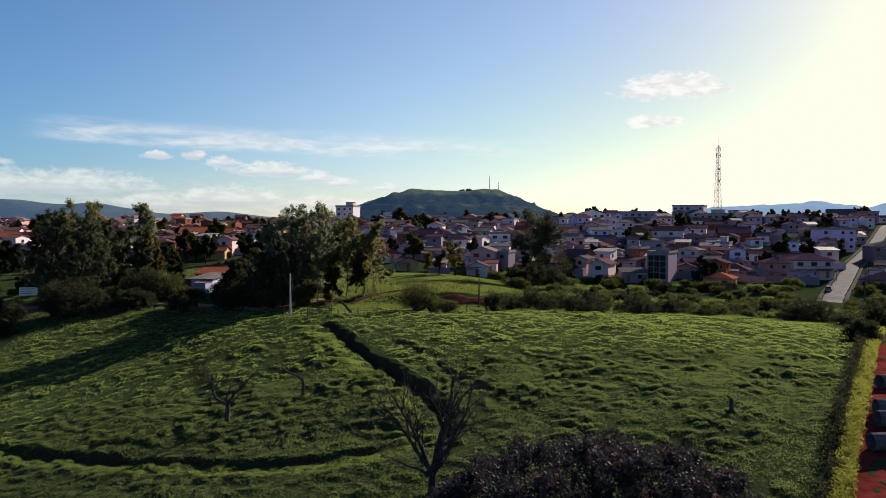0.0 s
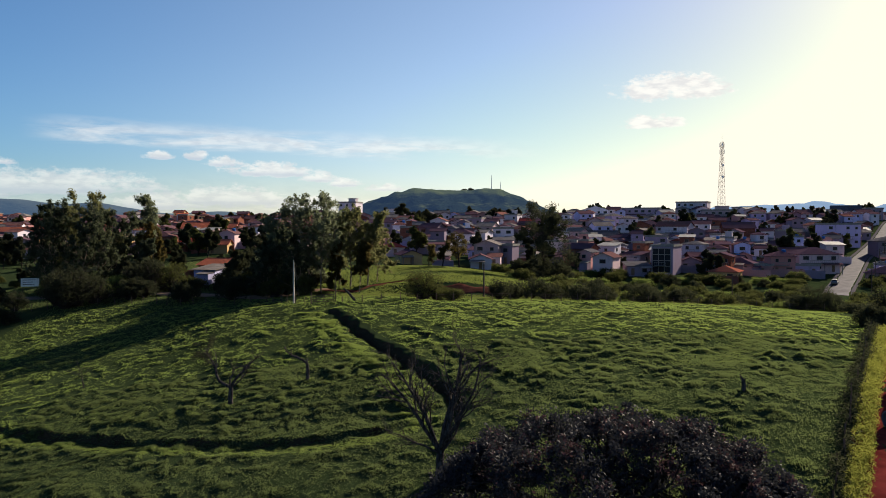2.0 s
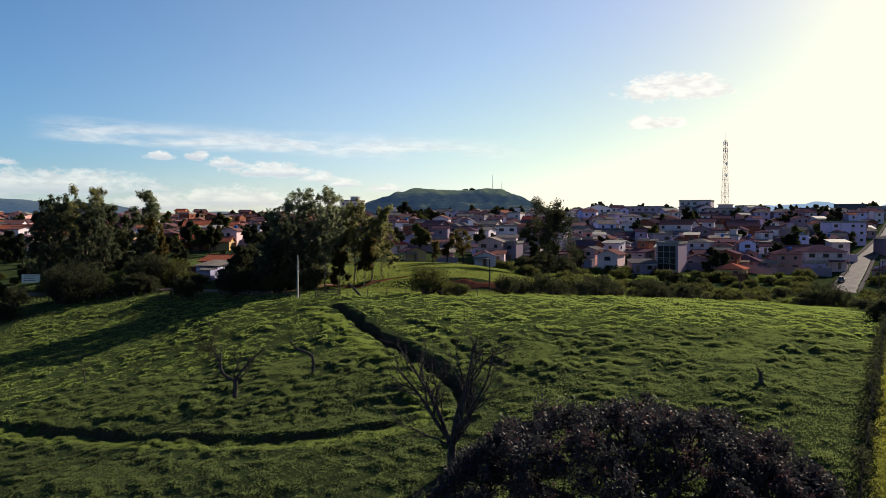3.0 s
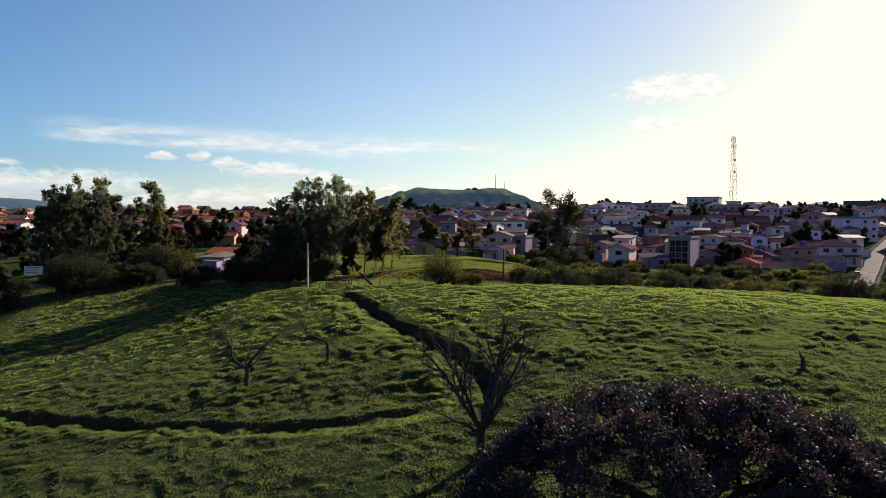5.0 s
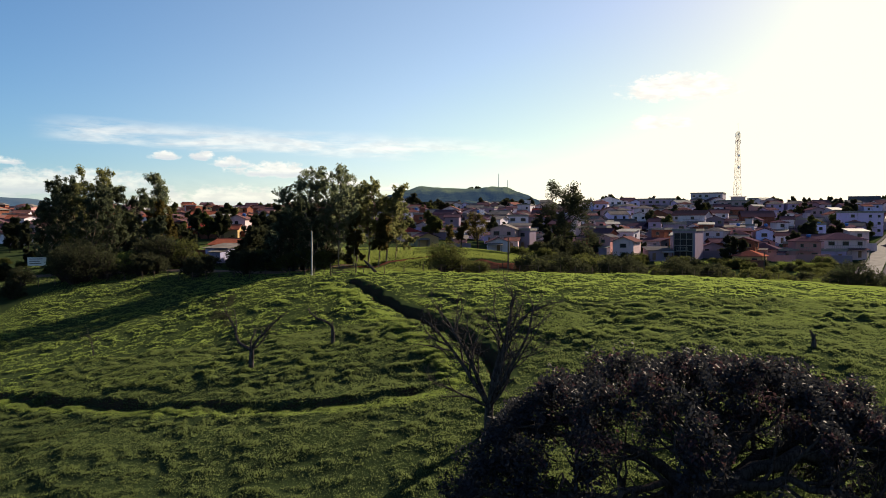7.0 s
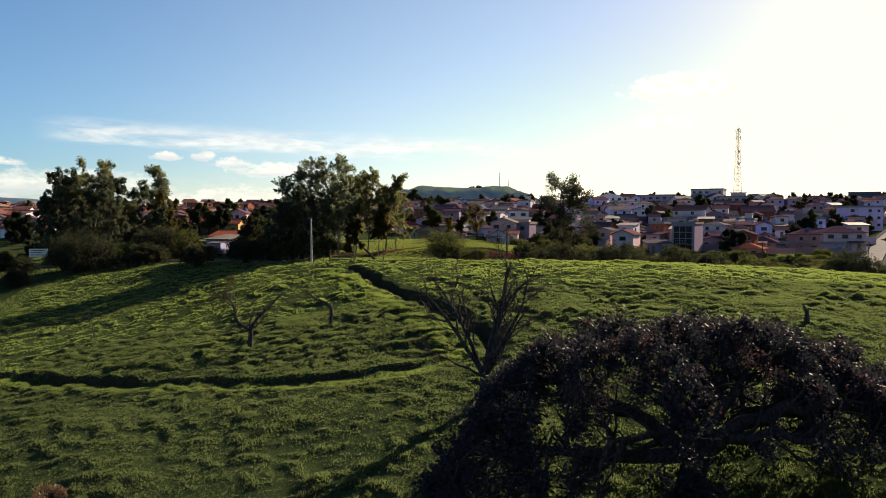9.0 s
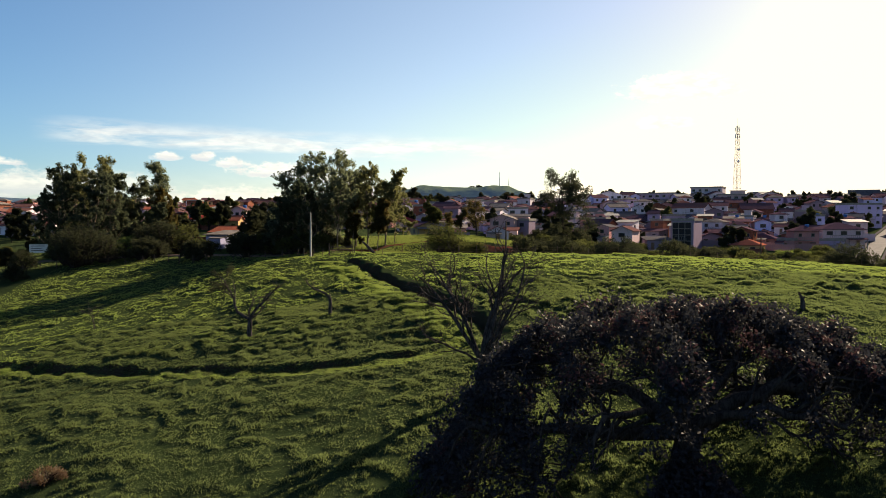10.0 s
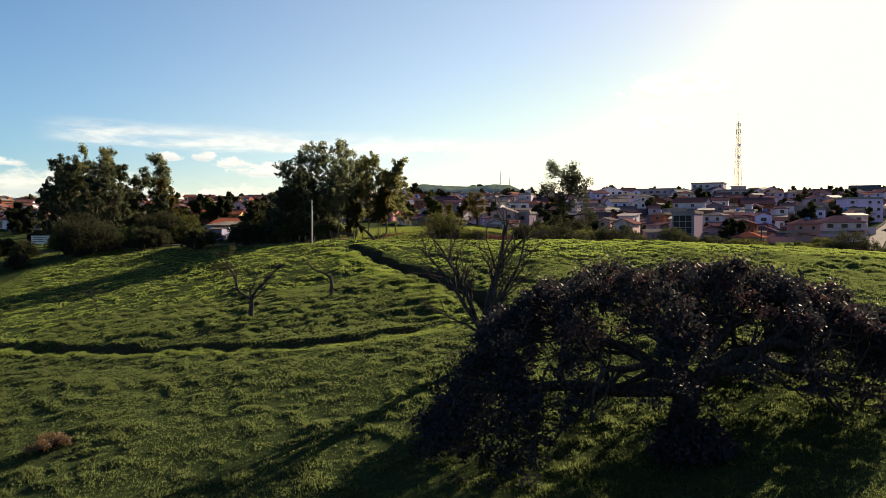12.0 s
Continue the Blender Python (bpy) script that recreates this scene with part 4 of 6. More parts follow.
house(-89.8, 278.5, 6.9, 10, 1, "hip", "brick", TILE_RED, 0)
house(-69.8, 281.5, 8.9, 11, 1, "hip", "brick", TILE, 8)
house(-176.3, 329.5, 16.7, 12, 1, "gable", "brick", TILE_BRIGHT, 15)
house(-150.1, 276.0, 10.9, 10, 1, "gable", "cream", CEMENT_ROOF, 8)
house(-69.9, 360.0, 5.1, 10, 1, "gable", "white", TILE, 15)


def fill_town():
    """The rest of the town, in loose rows along the slope."""
    rng = random.Random(11)
    y = 250.0
    while y < 500:
        x = -0.575 * y
        while x < 0.57 * y:
            px, py = x + rng.uniform(-1.5, 1.5), y + rng.uniform(-3, 3)
            w, d = rng.uniform(4.2, 7.8), rng.uniform(5.6, 9.0)
            s = abs(float(beside(STREET, np.array([px]), np.array([py]))[0][0]))
            west = px < -0.12 * py
            edge = 248 if px > 0 else 262
            if s > 5.0 + w * 0.5 and py > edge and all(math.hypot(px - a, py - b) > r + w * 0.36 for a, b, r in BUILT) and rng.random() < 0.92 and (py < 440 or west):
                storeys = 1 if rng.random() < (0.8 if west else 0.58) else 2
                roof = rng.choice(("gable", "gable", "cross", "cross", "hip", "hip", "shed", "flat") if west else ("gable", "gable", "cross", "cross", "hip", "hip", "shed", "shed", "flat", "flat"))
                tiles = rng.choice((TILE, TILE, TILE, TILE_BRIGHT, TILE_OLD, TILE_OLD) if west else (TILE, TILE_OLD, TILE_OLD, TILE_OLD, TILE_OLD, CEMENT_ROOF, DARK_ROOF))
                if roof == "flat":
                    tiles = CONCRETE
                elif roof == "shed":
                    tiles = rng.choice((CEMENT_ROOF, METAL_ROOF, TILE_OLD))
                wall = rng.choice(("white", "white", "cream", "cream", "grey", "pink", "brick", "brick", "yellow") if west else ("white", "white", "cream", "grey", "grey", "pink", "brick", "lilac", "blue", "white"))
                yaw = rng.choice((-18, -12, -6, -2, 4, 10)) + rng.uniform(-5, 5)
                if len(BUILT) < 330:
                    house(px, py, w, d, storeys, roof, wall, tiles, yaw, rng=rng, tank=rng.random() < 0.15)
                else:
                    far_house(px, py, w, d, storeys, "gable" if roof in ("gable", "shed") else "cross" if roof == "cross" else "hip", wall, tiles if roof != "flat" else CEMENT_ROOF, yaw, rng)
            x += rng.uniform(6.2, 9.4)
        y += rng.uniform(9.8, 12.2)


FAR = {}


def far_house(x, y, w, d, storeys, roof, wall, tiles, yaw, rng):
    """A house of the far rows, of which only the top shows; gathered by surface."""
    m = pose(x, y, land(x, y), 0, 0, yaw)
    tall, rise = 2.85 * storeys, min(w, d) * 0.2
    bm = FAR.setdefault(WALLS[wall], bmesh.new())
    old = set(bm.verts)
    if roof == "gable":
        ring = [(-d / 2, -1.5), (d / 2, -1.5), (d / 2, tall), (0, tall + rise), (-d / 2, tall)]
        solid(bm, [(-w / 2, p, q) for p, q in ring][::-1], [(w / 2, p, q) for p, q in ring][::-1])
    elif roof == "cross":
        ring = [(-w / 2, -1.5), (w / 2, -1.5), (w / 2, tall), (0, tall + rise), (-w / 2, tall)]
        solid(bm, [(p, -d / 2, q) for p, q in ring], [(p, d / 2, q) for p, q in ring])
    else:
        box(bm, -w / 2, w / 2, -d / 2, d / 2, -1.5, tall)
    bmesh.ops.transform(bm, matrix=m, verts=[v for v in bm.verts if v not in old])
    me = roof_mesh(roof, w, d, rise, tiles)
    me.transform(m @ pose(0, 0, tall + 0.02))
    bm = FAR.setdefault(tiles, bmesh.new())
    bm.from_mesh(me)
    bpy.data.meshes.remove(me)
    bm = FAR.setdefault(GLASS, bmesh.new())
    old = set(bm.verts)
    n = max(1, int(w / 2.8))
    for s in range(storeys):
        for i in range(n):
            q = -w / 2 + w * (i + 0.5) / n
            box(bm, q - 0.55, q + 0.55, -d / 2 - 0.04, -d / 2 + 0.04, s * 2.85 + 1.0, s * 2.85 + 2.1)
    bmesh.ops.transform(bm, matrix=m, verts=[v for v in bm.verts if v not in old])
    BUILT.append((x, y, max(w, d) * 0.5))


fill_town()
for surface_of, gathered in FAR.items():
    tagged(new("far_houses", bm_mesh("far_houses", gathered, surface_of)), "crowded houses of the far rows below the ridge", "houses", kind="stuff")


# ---- trees and plants ----
def limbs_mesh(name, out, mat, sides=8):
    v, f = tubes([(p, r) for p, r, _ in out], sides)
    return mesh_of(name, v, f, mat, True)


def tree_thing(name, label, category, m, out, leaf_sets, bark, sides=8, group="", split=False):
    """A tree: trunk (with its limbs) and one or two crowns of leaves."""
    ob = thing(name, label, category, m, group)
    lead = [k for k, o in enumerate(out) if o[2] == 1]
    if not split:
        part("trunk", limbs_mesh("trunk", out, bark, sides), ob)
    else:
        part("trunk", limbs_mesh("trunk", [o for o in out if o[2] == 0], bark, sides), ob)
        for a, b in zip(lead, lead[1:] + [len(out)]):
            part("limb", limbs_mesh("limb", [o for o in out[a:b] if o[2] > 0], bark, sides - 2), ob)
    for (v, f), mat in leaf_sets:
        part("crown", mesh_of("crown", v, f, mat), ob)
    return ob


def eucalyptus(seed, label, m, tall=20.0, slim=1.0, bare=0.35, leaf=None, each=46):
    rng = np.random.RandomState(seed)
    out, tips = [], []
    levels = [
        (9, 0.055, 0.03, 24, bare, 30, 66, 0.28 * slim, 0.2),
        (5, 0.18, 0.06, 7, 0.25, 28, 62, 0.5, 0.25),
        (3, 0.3, 0.0, 0, 0, 0, 0, 0, 0.3),
    ]
    grow(rng, (0, 0, -0.6), (rng.normal(0, 0.03), rng.normal(0, 0.03), 1), tall, tall * 0.0125, levels, out, tips)
    tips = np.array(tips)
    keep = tips[rng.uniform(0, 1, len(tips)) < 0.85]
    ls = leaves(rng, keep, rng.uniform(0.35, 0.95, len(keep)) * tall / 20, each, 0.42, 0.18, 0.4)
    return tree_thing("eucalyptus_tree", label, "tree", m, out, [(ls, leaf or EUC_LEAF)], EUC_BARK, 7, "eucalyptus trees by the pasture")


def bush(seed, label, m, wide=2.2, tall=2.2, leaf=None, each=55, clumps=46, name="bush", size=0.30, group="bushes along the pasture edge"):
    """A rounded, ragged shrub with many stems from the ground."""
    rng = np.random.RandomState(seed)
    out, c = [], []
    for _ in range(clumps):
        a, r, h = rng.uniform(0, 2 * np.pi), math.sqrt(rng.uniform(0, 1)), rng.uniform(0.25, 1)
        r *= math.sqrt(max(0.05, 1 - (h * 0.9) ** 2.4))
        p = np.array([math.cos(a) * r * wide, math.sin(a) * r * wide, h * tall * rng.uniform(0.8, 1.08)])
        c.append(p)
        mid = p * (0.5, 0.5, 0.55) + rng.normal(0, 0.12, 3)
        out.append((np.array([(p[0] * 0.08, p[1] * 0.08, -0.3), mid, p]), np.array([0.06, 0.04, 0.012]) * max(1, tall / 2.5), 0))
    ls = leaves(rng, c, rng.uniform(0.28, 0.55, len(c)) * wide / 2.2 + 0.1, each, size, size * 0.5)
    ob = thing(name, label, "bush", m, group)
    part("woody_base", limbs_mesh("woody_base", out, FIG_BARK, 5), ob)
    part("foliage", mesh_of("foliage", ls[0], ls[1], leaf or BUSH_LEAF), ob)
    return ob


def broadleaf(seed, label, m, tall=9.0, wide=1.0, leaf=None, each=70, bark=None, size=0.34, trunk=0.3, name="tree"):
    rng = np.random.RandomState(seed)
    out, tips = [], []
    levels = [
        (6, 0.09, 0.02, 9, trunk, 35, 70, 0.52 * wide, 0.35),
        (5, 0.2, 0.06, 5, 0.3, 30, 60, 0.5, 0.3),
        (3, 0.28, 0.02, 0, 0, 0, 0, 0, 0.3),
    ]
    grow(rng, (0, 0, -0.5), (rng.normal(0, 0.05), 0, 1), tall * 0.78, tall * 0.024, levels, out, tips)
    ls = leaves(rng, tips, rng.uniform(0.45, 0.95, len(tips)) * tall / 9, each, size, size * 0.5, 0.2)
    return tree_thing(name, label, "tree", m, out, [(ls, leaf or DARK_LEAF)], bark or FIG_BARK, 7)


def on(x, y, rz=0.0, dz=0.0, s=1.0):
    return pose(x, y, land(x, y) + dz, 0, 0, rz) @ Matrix.Diagonal((s, s, s, 1))


def spreading_fig(seed, label, x, y, reach, reach_west, reach_near, top, low, gaps):
    """A wide old tree: a short stout bole, long crooked limbs that lie almost level, and an umbrella of leathery leaves with holes in it."""
    rng = np.random.RandomState(seed)
    here = land(x, y)
    bole = np.array([-2.0, -3.6, land(x - 2.0, y - 3.6) - here])
    fork = bole + (0.35, -0.3, 3.2)
    out, tips = [(np.array([bole - (0.1, 0, 0.8), bole + (0, 0, 0.3), bole + (0.1, 0, 1.6), fork]), np.array([1.15, 0.85, 0.68, 0.62]), 0)], []
    twigs_from = [
        (6, 0.24, 0.05, 6, 0.2, 25, 60, 0.5, 0.28),
        (4, 0.28, 0.03, 0, 0, 0, 0, 0, 0.3),
    ]
    # main limbs: where each ends, how far it arches, how thick it leaves the bole
    for end, arch, thick in (((-12.6, -2.6, 2.6), -0.1, 0.42), ((7.0, -3.2, 4.6), 1.3, 0.46), ((-0.1, 4.6, 6.4), -0.9, 0.44), ((-9.0, 2.6, 5.0), 0.8, 0.36),
                             ((8.6, 4.2, 4.6), 0.6, 0.36), ((-7.0, -7.2, 3.8), 0.9, 0.28), ((4.4, -7.0, 3.6), 0.9, 0.30), ((-3.6, -5.0, 5.6), 0.5, 0.26), ((3.2, 1.0, 6.4), 0.6, 0.30)):
        end = np.array(end)
        n = 9
        t = np.linspace(0, 1, n)[:, None]
        pts = fork * (1 - t) + end * t + np.array([0, 0, 4.0 * arch]) * t * (1 - t)
        pts[1:-1] += rng.normal(0, 0.16, (n - 2, 3))
        rad = thick * (1 - 0.62 * t[:, 0])
        out.append((pts, rad, 1))
        tips.append(end)
        way = end - fork
        for k in range(9):
            f = 0.3 + 0.7 * (k + rng.uniform(0, 1)) / 9
            i = min(int(f * (n - 1)), n - 2)
            some, ends = [], []
            grow(rng, pts[i] + (pts[i + 1] - pts[i]) * (f * (n - 1) - i), turned(rng, way / np.linalg.norm(way), rng.uniform(30, 70)) + (0, 0, 0.25), rng.uniform(2.6, 4.6), rad[i] * 0.5, twigs_from, some, ends)
            out += [(p, r, l + 2) for p, r, l in some]
            tips += ends
    tips = np.array(tips)

    def spread(px, py):
        return np.hypot(px / np.where(px < 0, reach_west, reach), py / np.where(py < 0, reach_near, reach))

    def open_side(px, py):
        """1 towards the sides where the umbrella stays high and open beneath."""
        c = py / (np.hypot(px * 0.55, py) + 0.01)
        return np.maximum(ease(0.05, 0.5, -c) * (1 - 0.9 * ease(2.5, 6, px) * ease(-6, -3, py)) * (1 - 0.9 * ease(6.5, 10, -px)), 0.9 * ease(0.35, 0.8, c))

    def airy(px, py):
        """How open the crown is: loose in the middle and near side, closed elsewhere."""
        window = np.minimum(np.minimum(np.hypot((px - 0.6) / 2.6, (py + 5.0) / 3.2), np.hypot((px - 5.2) / 1.7, (py + 6.0) / 2.4)), np.hypot((px + 5.6) / 2.0, (py + 6.0) / 1.8))
        return gaps - 0.28 + 0.42 * (1 - ease(5, 9, np.abs(px + 2))) * (1 - ease(-1, 5, py)) + 1.1 * (1 - ease(0.75, 1.15, window))

    def roof_at(px, py):
        q = spread(px, py)
        e = 2.5 - 0.9 * ease(0, 7, px)
        fall = np.clip(land_many(px + x, py + y) - here, -1.2, 1.5) * ease(0.4, 1.0, q)
        rim = low + 2.4 * ease(4, 8, px) + (top * 0.50 - low - 2.4 * ease(4, 8, px)) * open_side(px, py)
        return rim + (top - rim) * np.clip(1 - q ** e, 0.0, 1) ** 0.62 + fall + 0.6 * wavy(px, py, 5, seed)

    for p, _, l in out:
        p[:, 2] = np.where(p[:, 2] > 1.0, np.minimum(p[:, 2], roof_at(p[:, 0], p[:, 1]) - 0.2), p[:, 2])
    roof = roof_at(tips[:, 0], tips[:, 1])
    tips[:, 2] = np.clip(tips[:, 2], roof - 2.6, roof - 0.1)
    hole = wavy(tips[:, 0], tips[:, 1], 4.6, seed + 5)
    tips = tips[(spread(tips[:, 0], tips[:, 1]) < 1.05) & (hole > airy(tips[:, 0], tips[:, 1]))]
    # more clumps over the umbrella itself
    m = int(reach * reach_west * 13)
    a, q = rng.uniform(0, 2 * np.pi, m), rng.uniform(0, 1, m) ** 0.4
    sx, sy = np.cos(a) * q * np.where(np.cos(a) < 0, reach_west, reach), np.sin(a) * q * np.where(np.sin(a) < 0, reach_near, reach)
    closed = (1 - open_side(sx, sy)) * (0.25 + 0.75 * ease(0.3, 0.8, np.abs(np.cos(a))))
    sz = roof_at(sx, sy) - rng.uniform(0, 0.9, m) - rng.uniform(0, 3.4, m) * ease(0.6, 0.92, q) * closed * (1 - 0.6 * ease(3, 7, sx))
    inner = rng.uniform(0, 1, m) < 0.10 + 0.28 * np.maximum(0.5 * ease(3, 6, sx) * ease(-5, -2, sy), ease(6, 9.5, -sx))
    sz = np.where(inner, sz * rng.uniform(0.22, 0.85, m), sz)
    shell = np.stack([sx, sy, np.maximum(sz, 0.25 + np.clip(land_many(sx + x, sy + y) - here, -3, 3))], 1)[wavy(sx, sy, 4.6, seed + 5) > airy(sx, sy) - 0.5 * ease(0.75, 0.95, q) * closed]
    ends = np.concatenate([tips, shell])
    # shoots that hide the foot of the bole
    m = 110
    a, q = rng.uniform(0, 2 * np.pi, m), np.sqrt(rng.uniform(0, 1, m))
    foot = np.stack([bole[0] + 0.3 + 1.9 * q * np.cos(a), bole[1] - 1.1 + 1.4 * q * np.sin(a), bole[2] + 0.3 + rng.uniform(0, 3.0, m) * (1.1 - q)], 1)
    ends = np.concatenate([ends, foot])
    # twigs that carry the clumps of the umbrella
    twigs = []
    for p in shell[::2]:
        start = p * (0.93, 0.93, 0.9) + rng.normal(0, 0.3, 3)
        twigs.append((np.array([start, (start + p) / 2 + rng.normal(0, 0.15, 3), p]), np.array([0.06, 0.035, 0.012]), 3))
    tint = rng.uniform(0, 1, len(ends)) < np.clip((ends[:, 2] - low) / (top - low) - 0.5, 0.03, 0.18)
    sets = []
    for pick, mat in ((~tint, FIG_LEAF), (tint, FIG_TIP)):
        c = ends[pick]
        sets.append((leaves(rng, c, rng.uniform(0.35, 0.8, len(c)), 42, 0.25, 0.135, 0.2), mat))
    ob = tree_thing("spreading_tree", label, "tree", on(x, y), out, sets, FIG_BARK, 10, split=True)
    part("twigwork", limbs_mesh("twigwork", twigs, FIG_BARK, 4), ob)["kind"] = "stuff"
    return ob


def bare_tree(seed, label, m, first, tall, radius, levels, trunk, name="dead_tree", extra=None):
    """A leafless tree: a trunk and limbs that leave it in the given directions."""
    rng = np.random.RandomState(seed)
    out = [(np.array(trunk, float), np.linspace(radius, radius * 0.75, len(trunk)), 0)]
    tips = []
    for d, f, r in first:
        some = []
        grow(rng, trunk[-1], d, tall * f, radius * r * 1.05, levels, some, tips)
        out += [(p, q, l + 1) for p, q, l in some]
    sets = []
    if extra:
        pick = [t for t in tips if extra(t)]
        if pick:
            sets.append((leaves(rng, pick, 0.42, 44, 0.18, 0.1), DARK_LEAF))
    return tree_thing(name, label, "dead tree", m, out, sets, DEAD_BARK, 9, split=True)


# the spreading tree in the pasture, and the dead one beside it
spreading_fig(3, "wide dark spreading tree with bronze-tipped leaves in the pasture", 10.3, 48.0, 10.8, 15.3, 8.2, 8.3, 1.0, -0.17)
TWIGGY = [(7, 0.13, 0.06, 6, 0.25, 22, 48, 0.5, 0.25), (6, 0.2, 0.05, 5, 0.2, 25, 55, 0.5, 0.3), (4, 0.22, 0.02, 4, 0.2, 25, 55, 0.5, 0.35), (3, 0.25, 0.0, 0, 0, 0, 0, 0, 0.4)]
bare_tree(5, "tall leafless dead tree with many fine grey twigs", on(-0.9, 63.0),
          (((-0.70, 0.1, 1.0), 0.74, 0.5), ((-0.34, -0.2, 1.0), 0.72, 0.48), ((-0.12, 0.3, 1.0), 0.66, 0.34), ((0.06, -0.1, 1.0), 0.74, 0.5), ((0.34, 0.0, 1.0), 0.78, 0.6), ((0.62, 0.2, 1.0), 0.74, 0.46),
           ((0.95, 0.2, 0.9), 0.62, 0.3), ((-1.0, -0.3, 0.35), 0.46, 0.28), ((0.2, -0.5, 0.8), 0.4, 0.25)),
          11.0, 0.40, TWIGGY, ((0, 0, -0.6), (0.06, 0, 0.5), (0.02, 0.02, 1.2), (0.06, 0, 1.9)))
GNARLED = [(7, 0.22, 0.02, 5, 0.3, 28, 58, 0.5, 0.3), (5, 0.25, 0.03, 3, 0.3, 25, 55, 0.5, 0.35), (4, 0.25, 0.0, 0, 0, 0, 0, 0, 0.4)]
bare_tree(8, "gnarled dead tree with a few dry leaf tufts", on(-24.0, 86.7),
          (((-0.95, 0, 0.85), 0.75, 0.62), ((-0.1, 0.1, 1.0), 0.45, 0.4), ((0.6, 0.0, 1.0), 0.68, 0.6), ((1.0, 0.1, 0.6), 0.45, 0.35)), 7.4, 0.29, GNARLED,
          ((0, 0, -0.5), (0.0, 0, 0.6), (0.05, 0, 1.2), (0.08, 0, 1.75)), extra=lambda t: t[0] < -1.6)
SNAPPED = [(5, 0.16, 0.03, 3, 0.55, 25, 50, 0.4, 0.4), (4, 0.25, 0.0, 0, 0, 0, 0, 0, 0.4)]
bare_tree(12, "snapped dead tree leaning over", on(-16.3, 91.2), (((-1.0, 0, 0.75), 0.72, 0.7), ((0.12, 0, 1.0), 0.12, 0.5)), 4.6, 0.23, SNAPPED,
          ((0, 0, -0.4), (-0.02, 0, 0.7), (0.0, 0, 1.3), (-0.06, 0, 1.95)))
bare_tree(14, "thin leafless sapling in the grass", on(-46.0, 99.5), (((-0.35, 0, 1.0), 0.6, 0.6), ((0.4, 0.1, 1.0), 0.55, 0.5), ((0.0, -0.3, 1.0), 0.6, 0.5)), 3.6, 0.09, TWIGGY[1:],
          ((0, 0, -0.3), (-0.05, 0, 0.6), (-0.2, 0, 1.3)), name="sapling")
bare_tree(15, "short splintered stump with a few shoots", on(27.2, 73.8), (((-0.15, 0, 1.0), 0.35, 0.7), ((0.5, 0, 0.8), 0.22, 0.45), ((-0.5, 0.1, 0.9), 0.2, 0.3)), 2.2, 0.24, SNAPPED,
          ((0, 0, -0.4), (0.08, 0, 0.35), (0.05, 0, 0.8)), name="stump")
bare_tree(16, "bent dry stick standing in the grass", on(-36.0, 118.0), (((-0.6, 0, 0.8), 0.5, 0.7),), 2.0, 0.09, SNAPPED, ((0, 0, -0.3), (-0.1, 0, 0.4), (-0.25, 0, 0.8)), name="dead_sapling")

# eucalyptus stand behind the gate
eucalyptus(20, "tall eucalyptus with a dense dark green crown", on(-34.4, 150.0, 120), 9.8, 1.2, 0.12, EUC_DARK, 32)
eucalyptus(21, "tall eucalyptus with a loose grey-green crown", on(-32.7, 152.0, 155), 14.3, 1.2, 0.12, None, 32)
eucalyptus(22, "tall eucalyptus with a loose grey-green crown", on(-30.5, 156.0, 52), 16.7, 1.2, 0.12, None, 32)
eucalyptus(23, "tall eucalyptus with a loose grey-green crown", on(-28.2, 160.0, 202), 17.4, 1.2, 0.12, None, 32)
eucalyptus(24, "tall eucalyptus with a loose grey-green crown", on(-23.9, 150.0, 245), 13.4, 1.2, 0.25, None, 32)
eucalyptus(25, "tall eucalyptus with a loose grey-green crown", on(-22.2, 163.0, 79), 16.6, 1.2, 0.25, None, 32)
eucalyptus(26, "tall eucalyptus with a loose olive-green crown", on(-19.4, 158.0, 46), 13.8, 1.2, 0.25, EUC_OLIVE, 32)
eucalyptus(27, "tall eucalyptus with a loose olive-green crown", on(-15.8, 156.0, 34), 13.3, 1.2, 0.25, EUC_OLIVE, 32)
eucalyptus(28, "tall eucalyptus with a loose olive-green crown", on(-14.4, 162.0, 10), 10.9, 1.2, 0.25, EUC_OLIVE, 32)
eucalyptus(29, "tall eucalyptus with a dense dark green crown", on(-27.6, 147.0, 205), 12.3, 1.2, 0.12, EUC_DARK, 32)
eucalyptus(30, "tall eucalyptus with a dense dark green crown", on(-33.6, 165.0, 281), 11.1, 1.2, 0.12, EUC_DARK, 32)
eucalyptus(31, "tall eucalyptus with a dense dark green crown", on(-25.0, 170.0, 148), 13.0, 1.2, 0.25, EUC_DARK, 32)
eucalyptus(32, "slender column-shaped tree with warm olive leaves", on(-21.2, 150.0, 30), 9.7, 0.55, 0.12, EUC_WARM, 40)
eucalyptus(33, "young eucalyptus with warm olive leaves", on(-17.0, 152.0, 113), 9.4, 0.8, 0.35, EUC_WARM, 46)
eucalyptus(34, "tall eucalyptus with a dense dark green crown", on(-89.0, 178.0, 266), 17.9, 1.2, 0.1, EUC_DARK, 54)
eucalyptus(35, "tall eucalyptus with a dense dark green crown", on(-89.5, 185.0, 274), 16.7, 1.2, 0.1, EUC_DARK, 54)
eucalyptus(36, "tall eucalyptus with a dense dark green crown", on(-79.6, 172.0, 184), 15.7, 1.2, 0.1, EUC_DARK, 54)
eucalyptus(37, "tall eucalyptus with a full dark green crown", on(-81.3, 180.0, 141), 20.5, 1.2, 0.1, EUC_OLIVE, 54)
eucalyptus(38, "tall eucalyptus with a dense dark green crown", on(-77.1, 176.0, 88), 16.9, 1.2, 0.1, EUC_DARK, 54)
